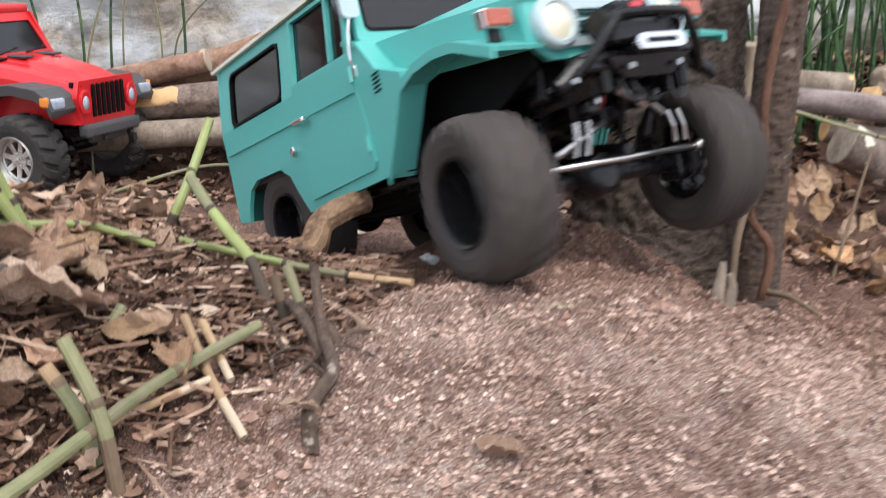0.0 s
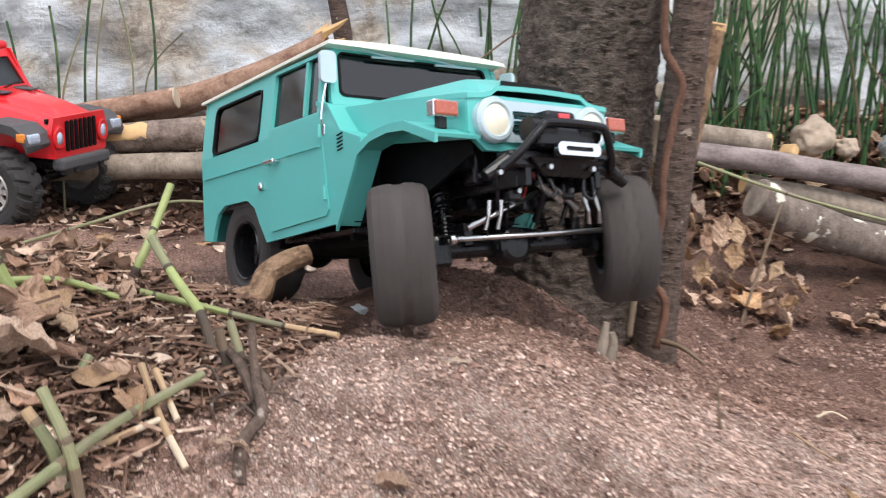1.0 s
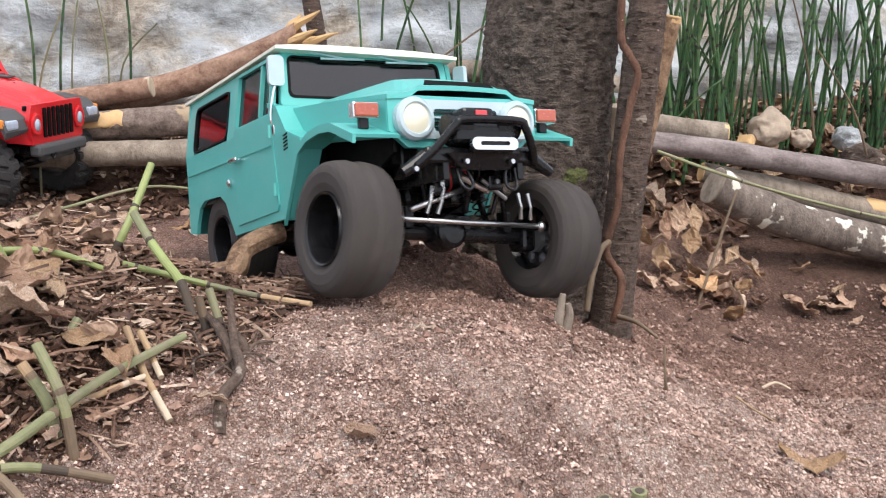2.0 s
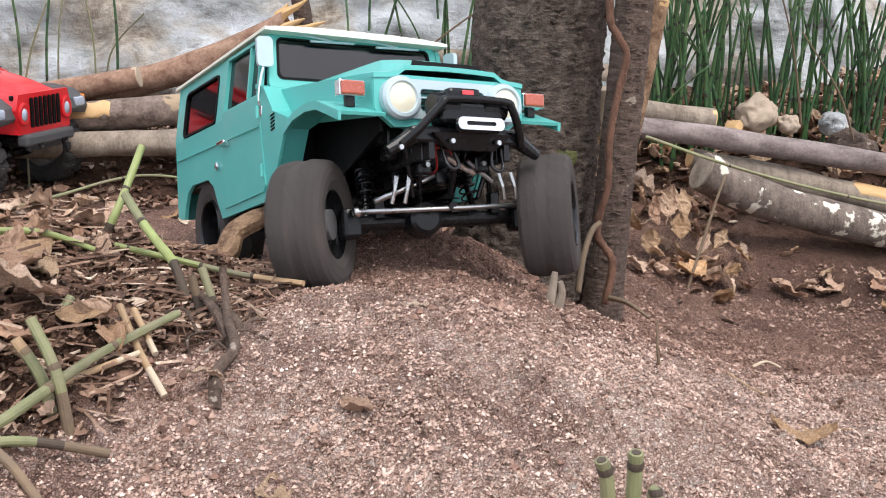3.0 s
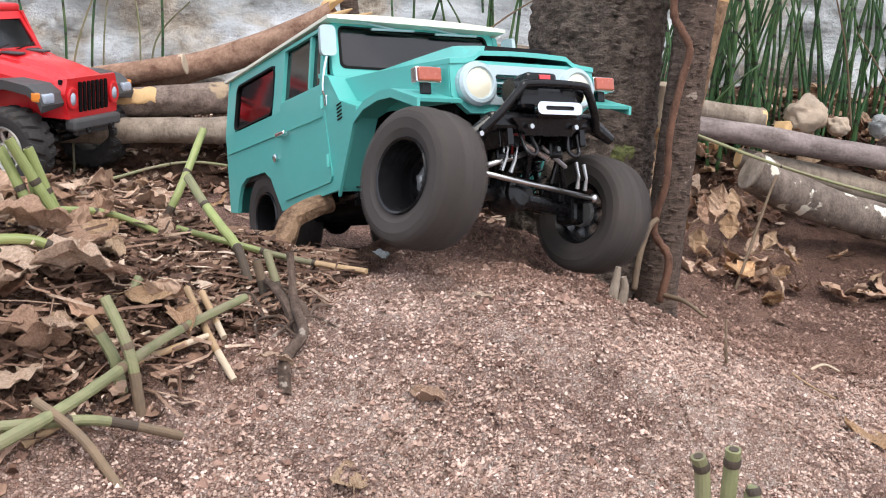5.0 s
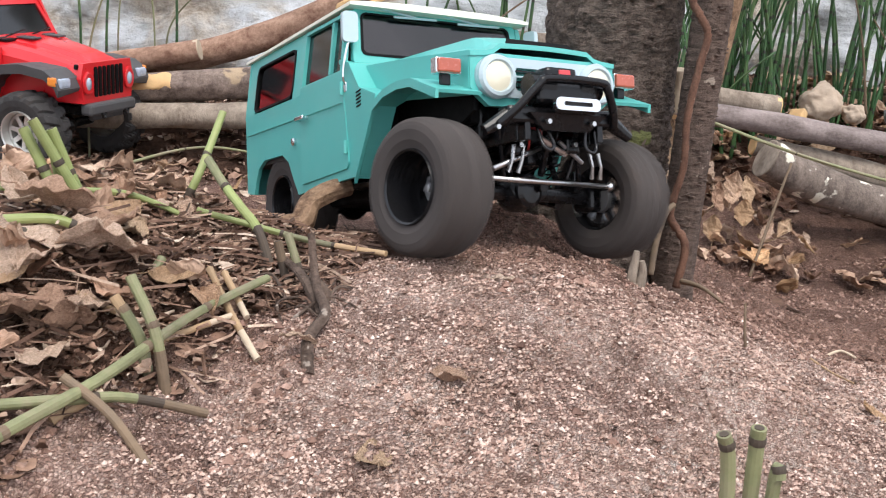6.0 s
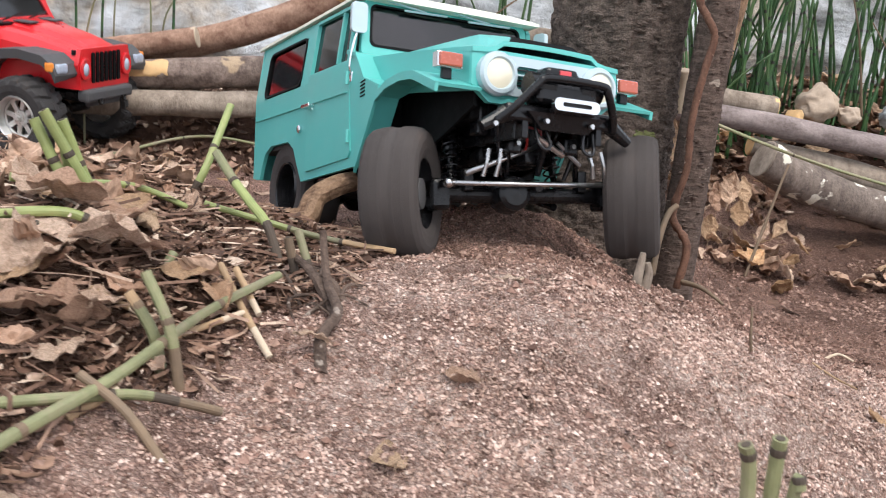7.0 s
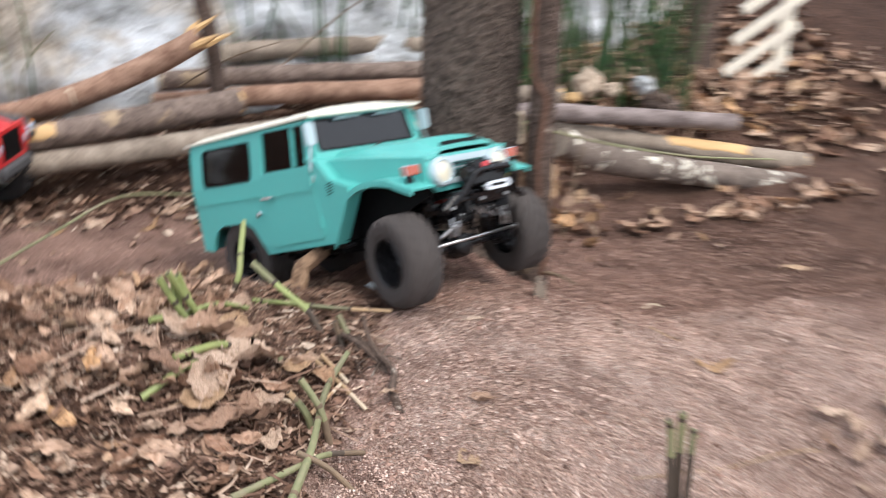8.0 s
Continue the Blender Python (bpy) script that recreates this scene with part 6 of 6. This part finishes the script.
for x, y, z, size, yaw, tip, side in ((0.455, 1.30, -0.100, 0.060, 80, -75, 10), (0.480, 1.31, -0.040, 0.075, 60, -70, 30), (0.452, 1.29, -0.050, 0.065, 110, -78, 0), (0.505, 1.32, -0.045, 0.070, 95, -65, 20), (0.500, 1.30, -0.075, 0.060, 80, -70, 0), (0.535, 1.29, -0.100, 0.055, 40, -50, 30), (0.565, 1.30, -0.095, 0.050, 20, -55, 30), (0.530, 1.31, -0.085, 0.055, 150, -60, 40), (0.425, 1.30, -0.070, 0.060, 200, -60, 10), (0.600, 1.30, -0.120, 0.050, 130, -35, 30), (0.470, 1.27, -0.130, 0.045, 10, -30, 20)):
    leaf(x, y, size * 0.68, yaw, tip, side, z - surface(x, y), tan=(int(size * 1000) % 2 == 0), label="pale brown dry leaf standing before the logs")
    leaf(x + 0.022, y + 0.02, size * 0.6, yaw + 130, tip + 25, side - 30, z - 0.012 - surface(x + 0.022, y + 0.02), label="pale brown dry leaf standing before the logs")
for x, y, z, size, yaw in ((0.305, 1.09, 0.035, 0.070, 85), (0.318, 1.09, 0.050, 0.060, 60), (0.298, 1.06, 0.010, 0.055, 110)):
    leaf(x, y, size, yaw, -78, 12, z - surface(x, y), tan=True, label="pale tan dry leaf propped behind the trunk's foot")
for i in range(26):
    x, y = rng.uniform(0.36, 0.62), rng.uniform(0.25, 0.42)
    leaf(x + 0.05, y, rng.uniform(0.02, 0.05), rng.uniform(0, 360), rng.uniform(-30, 30), rng.uniform(-30, 30), 0.004)


# ---- stones, wood chunks, lath panel ----
def stone(label, c, s, mat, k):
    bm = bmesh.new()
    bmesh.ops.create_icosphere(bm, subdivisions=4, radius=1.0)
    for v in bm.verts:
        q = 1 + 0.30 * noise.fractal(v.co * 1.3 + Vector((k, 0, 0)), 0.8, 2.1, 4)
        v.co = Vector((v.co.x * s[0] * q, v.co.y * s[1] * q, v.co.z * s[2] * q))
    ob = part("stone", bm, mat, smooth=True)
    ob.matrix_basis = pose(*c, 0, 0, 25 * k)
    return tagged(ob, label, "stone", "stones")


stone("pale tan lump of weathered stone among dry leaves", (0.712, 1.585, 0.075), (0.040, 0.03, 0.032), TANSTONE, 1)
stone("rounded cream stone beside the logs", (0.765, 1.575, 0.060), (0.020, 0.02, 0.018), TANSTONE, 2)
stone("small rounded grey stone on the bank", (0.86, 1.60, 0.06), (0.034, 0.025, 0.022), ROCK, 3)
stone("dark brown rotten wood lump on the bank", (0.86, 1.52, 0.03), (0.05, 0.03, 0.028), BARKTHIN, 4)
stone("small grey stone under the truck", (-0.01, 0.72, -0.010), (0.010, 0.008, 0.007), ROCK, 5)
for i, (x, y, z, yaw) in enumerate(((0.60, 1.53, 0.055, 30), (0.655, 1.54, 0.055, 120), (0.53, 1.52, 0.075, 10), (0.50, 1.50, 0.045, 70))):
    bm = bmesh.new()
    box(bm, (0, 0, 0), (0.030, 0.016, 0.020), 0.003, Matrix.Rotation(0.4 * i, 4, "X"))
    for v in bm.verts:
        v.co += v.co.normalized() * 0.003 * noise.noise(v.co * 90 + Vector((i, 0, 0)))
    ob = part("wood_chunk", bm, WOOD)
    ob.matrix_basis = pose(x, y, z, 12, 8, yaw)
    tagged(ob, "split chunk of yellow firewood on the bank", "wood chunk", "wood chunks")


def lath_panel():
    t = thing("lath_panel", "pale wooden lath panel leaning on the bank", "wood panel", m=pose(1.25, 1.70, 0.10))
    for i in range(5):
        bm = bmesh.new()
        box(bm, (0.02 * i - 0.03, 0, -0.06 + 0.075 * i), (0.23, 0.008, 0.024), 0.001, Matrix.Rotation(radians(-29), 4, "Y"))
        part("lath", bm, LATH, t)
    bm = bmesh.new()
    box(bm, (0.065, 0.012, 0.07), (0.035, 0.010, 0.42), 0.001, Matrix.Rotation(radians(6), 4, "Y"))
    part("upright", bm, LATH, t)


lath_panel()


# ---- loose grit and litter ----
def on_mound(rng):
    x, y = rng.uniform(-0.26, 0.62), rng.uniform(0.20, 0.72)
    patch = sst(-0.28, 0.22, noise.noise((x * 11, y * 11, 4.0)) + 0.5 * noise.noise((x * 29, y * 29, 8.0)))
    return x, y, rng.rand() < (0.20 + 0.80 * gravel_at(x, y)) * (0.30 + 0.70 * patch) and humus_at(x, y) < 0.5


def on_soil(rng):
    x, y = rng.uniform(-0.26, 0.75), rng.uniform(0.20, 0.95)
    patch = sst(-0.1, 0.35, noise.noise((x * 8, y * 8, 14.0)) + 0.4 * noise.noise((x * 23, y * 23, 2.0)))
    return x, y, rng.rand() < (0.12 + 0.88 * (1 - gravel_at(x, y))) * (0.15 + 0.85 * patch) and humus_at(x, y) < 0.7


def on_litter(rng):
    x, y = rng.uniform(-1.0, -0.04), rng.uniform(0.0, 1.35)
    return x, y, rng.rand() < humus_at(x, y) * sst(-1.0, -0.45, x) * sst(0.0, 0.28, y)


def on_bank(rng):
    x, y = rng.uniform(-0.9, 1.8), rng.uniform(1.05, 2.2)
    return x, y, rng.rand() < (0.02 + humus_at(x, y)) * sst(-0.9, -0.5, x) * (1 - sst(1.35, 1.8, x))


def on_hollow(rng):
    x, y = rng.uniform(0.24, 1.0), rng.uniform(0.62, 1.34)
    return x, y, rng.rand() < 0.25 + 0.75 * sst(-0.2, 0.3, noise.noise((x * 10, y * 10, 1.0)))


scatter("gravel", "loose pinkish grit and tiny stones on the mound", "gravel", 95000, on_mound, pebble, PEBBLE, 1)
scatter("soil_clods", "crumbly dark red clods of soil on the mound", "soil", 5000, on_soil, clod, CLOD, 7)
scatter("gravel", "fine dark red crumbs on the bare soil", "gravel", 26000, on_soil, pebble, CLOD, 8)
scatter("gravel", "loose crumbs of dark red soil in the hollow", "gravel", 24000, on_hollow, crumb, CLOD, 2)
scatter("leaf_litter", "shredded brown leaf litter and bark scraps", "leaf litter", 13000, on_litter, chip, LITTER, 3)
scatter("leaf_litter", "fine reddish-brown crumbs of rotted leaves", "leaf litter", 16000, on_litter, crumb, LITTER, 6)
scatter("leaf_litter", "broken dry leaves and bark scraps on the slope", "leaf litter", 6000, on_bank, lambda r: ([(p[0] * 2, p[1] * 2, p[2] * 2) for p in chip(r)[0]], chip(r)[1]), LITTER, 4)
scatter("leaf_litter", "thin dead stalks and root threads in the litter", "leaf litter", 3500, on_litter, fibre, LITTER, 5)


def carpet(name, label, count, where, lo, hi, seed):
    """Many dry leaves heaped over one another, as one mesh."""
    rnd = random.Random(seed)
    rng2 = np.random.RandomState(seed)
    shapes = []
    for me in LEAVES:
        co = np.zeros(len(me.vertices) * 3)
        me.vertices.foreach_get("co", co)
        shapes.append((co.reshape(-1, 3), [tuple(f.vertices) for f in me.polygons]))
    vs, fs, base = [], [], 0
    while count:
        x, y, ok = where(rng2)
        if not ok:
            continue
        count -= 1
        co, faces = rnd.choice(shapes)
        m = pose(x, y, surface(x, y) + rnd.uniform(0.001, 0.012), rnd.uniform(-38, 38), rnd.uniform(-32, 32), rnd.uniform(0, 360)) @ Matrix.Scale(rnd.uniform(lo, hi), 4)
        a = np.array(m)
        vs.append(co @ a[:3, :3].T + a[:3, 3])
        fs += [tuple(base + i for i in f) for f in faces]
        base += len(co)
    me = bpy.data.meshes.new(name)
    me.from_pydata(np.concatenate(vs).tolist(), [], fs)
    me.materials.append(CARPET)
    return tagged(new(name, me), label, "leaf litter", kind="stuff")


def deep_litter(rng):
    x, y = rng.uniform(-1.0, -0.12), rng.uniform(0.05, 0.84)
    return x, y, humus_at(x, y) > 0.7 and rng.rand() < sst(-1.0, -0.5, x) * sst(0.05, 0.26, y) and rng.rand() < 0.25 + 0.75 * sst(-0.14, -0.26, x)


def bank_litter(rng):
    x, y = rng.uniform(0.30, 1.6), rng.uniform(1.24, 2.05)
    return x, y, not 1.30 < y < 1.46


carpet("leaf_litter", "thick carpet of crumpled pale brown leaves", 430, deep_litter, 0.016, 0.040, 21)
carpet("leaf_litter", "crumpled pale and rusty leaves covering the bank", 520, bank_litter, 0.030, 0.070, 22)


# ---- what moves: the truck strains, rocks and steers, its wheels spin ----
BODY = [
    (0.0, 0.007, 0.837, 0.066, 17.5, 2.1, 215.5), (0.5, 0.005, 0.836, 0.073, 17.9, -2.2, 204.8), (1.0, 0.020, 0.837, 0.067, 14.8, -5.4, 213.8),
    (1.5, 0.012, 0.841, 0.059, 15.0, -1.6, 210.0), (3.0, 0.006, 0.837, 0.054, 15.1, -3.6, 207.2), (3.5, 0.007, 0.836, 0.058, 14.2, -2.5, 207.7),
    (4.0, 0.014, 0.834, 0.052, 14.3, -1.4, 213.1), (4.5, 0.011, 0.838, 0.056, 16.4, -1.2, 210.9), (6.0, 0.010, 0.836, 0.050, 14.8, -3.0, 208.2),
    (6.5, 0.010, 0.837, 0.052, 15.3, -2.5, 210.0), (7.0, 0.008, 0.843, 0.050, 14.5, -5.1, 205.5), (7.5, 0.009, 0.832, 0.053, 14.8, -1.8, 209.3), (8.0, 0.003, 0.828, 0.058, 15.9, -3.2, 209.1)]
STEER = [(0.0, -7), (0.2, -26), (0.5, -42), (1.0, -34), (1.2, -18), (1.5, 19), (2.1, 0), (2.8, -38), (3.0, -43), (3.5, -30), (3.8, 0), (4.0, 15), (4.5, 20), (4.7, 20), (5.3, 0), (5.8, -22), (6.0, 10), (6.2, 14), (6.5, -5), (6.7, -24), (7.0, -42), (7.2, -32), (7.5, 12), (8.0, -14)]
LIFT = [(0.0, 0.080, 0.083), (0.5, 0.076, 0.088), (1.0, 0.082, 0.093), (1.5, 0.101, 0.078), (3.0, 0.083, 0.088), (3.5, 0.086, 0.095), (4.0, 0.104, 0.081), (4.5, 0.112, 0.073), (6.0, 0.093, 0.089), (6.5, 0.090, 0.082), (7.0, 0.084, 0.094), (7.5, 0.103, 0.087), (8.0, 0.088, 0.089)]
REACH = [(0.0, 0.174, 0.166), (0.5, 0.161, 0.193), (1.0, 0.160, 0.185), (1.5, 0.205, 0.155), (3.0, 0.149, 0.193), (3.5, 0.172, 0.181), (4.0, 0.201, 0.155), (4.5, 0.213, 0.150), (6.0, 0.194, 0.157), (6.5, 0.174, 0.166), (7.0, 0.157, 0.192), (7.5, 0.201, 0.158), (8.0, 0.178, 0.173)]


def between(rows, t, k):
    return float(np.interp(t, [r[0] for r in rows], [r[k] for r in rows]))


def motions():
    walk(TRUCK, [(t, pose(x, y, z, rx, ry, rz) @ pose(0, 0, -0.1404)) for t, x, y, z, rx, ry, rz in BODY])
    times = [i / 10 for i in range(81)]
    rows = [[], [], [], []]
    axle = []
    for t in times:
        st, zr, zl = between(STEER, t, 1), between(LIFT, t, 1), between(LIFT, t, 2)
        yr, yl = between(REACH, t, 1), between(REACH, t, 2)
        spin = -70 * t * 10
        roll = math.degrees(math.atan2(zl - zr, 0.21))
        rows[0].append((t, pose(0.105, yr, zr, 0, roll, st) @ pose(0, 0, 0, spin)))
        rows[1].append((t, pose(-0.105, yl, zl, 0, roll, st) @ pose(0, 0, 0, 0, 0, 180) @ pose(0, 0, 0, -spin)))
        rows[2].append((t, pose(0.074, -0.140, 0.104) @ pose(0, 0, 0, spin * 0.85)))
        rows[3].append((t, pose(-0.074, -0.140, 0.102, 0, 0, 180) @ pose(0, 0, 0, -spin * 0.85)))
        axle.append((t, pose(0, (yr + yl) / 2, (zr + zl) / 2, 0, roll, math.degrees(math.atan2(yr - yl, 0.21)))))
    for w, r in zip(WHEELS, rows):
        walk(w, r)
    walk(AXLES[0], axle)


motions()
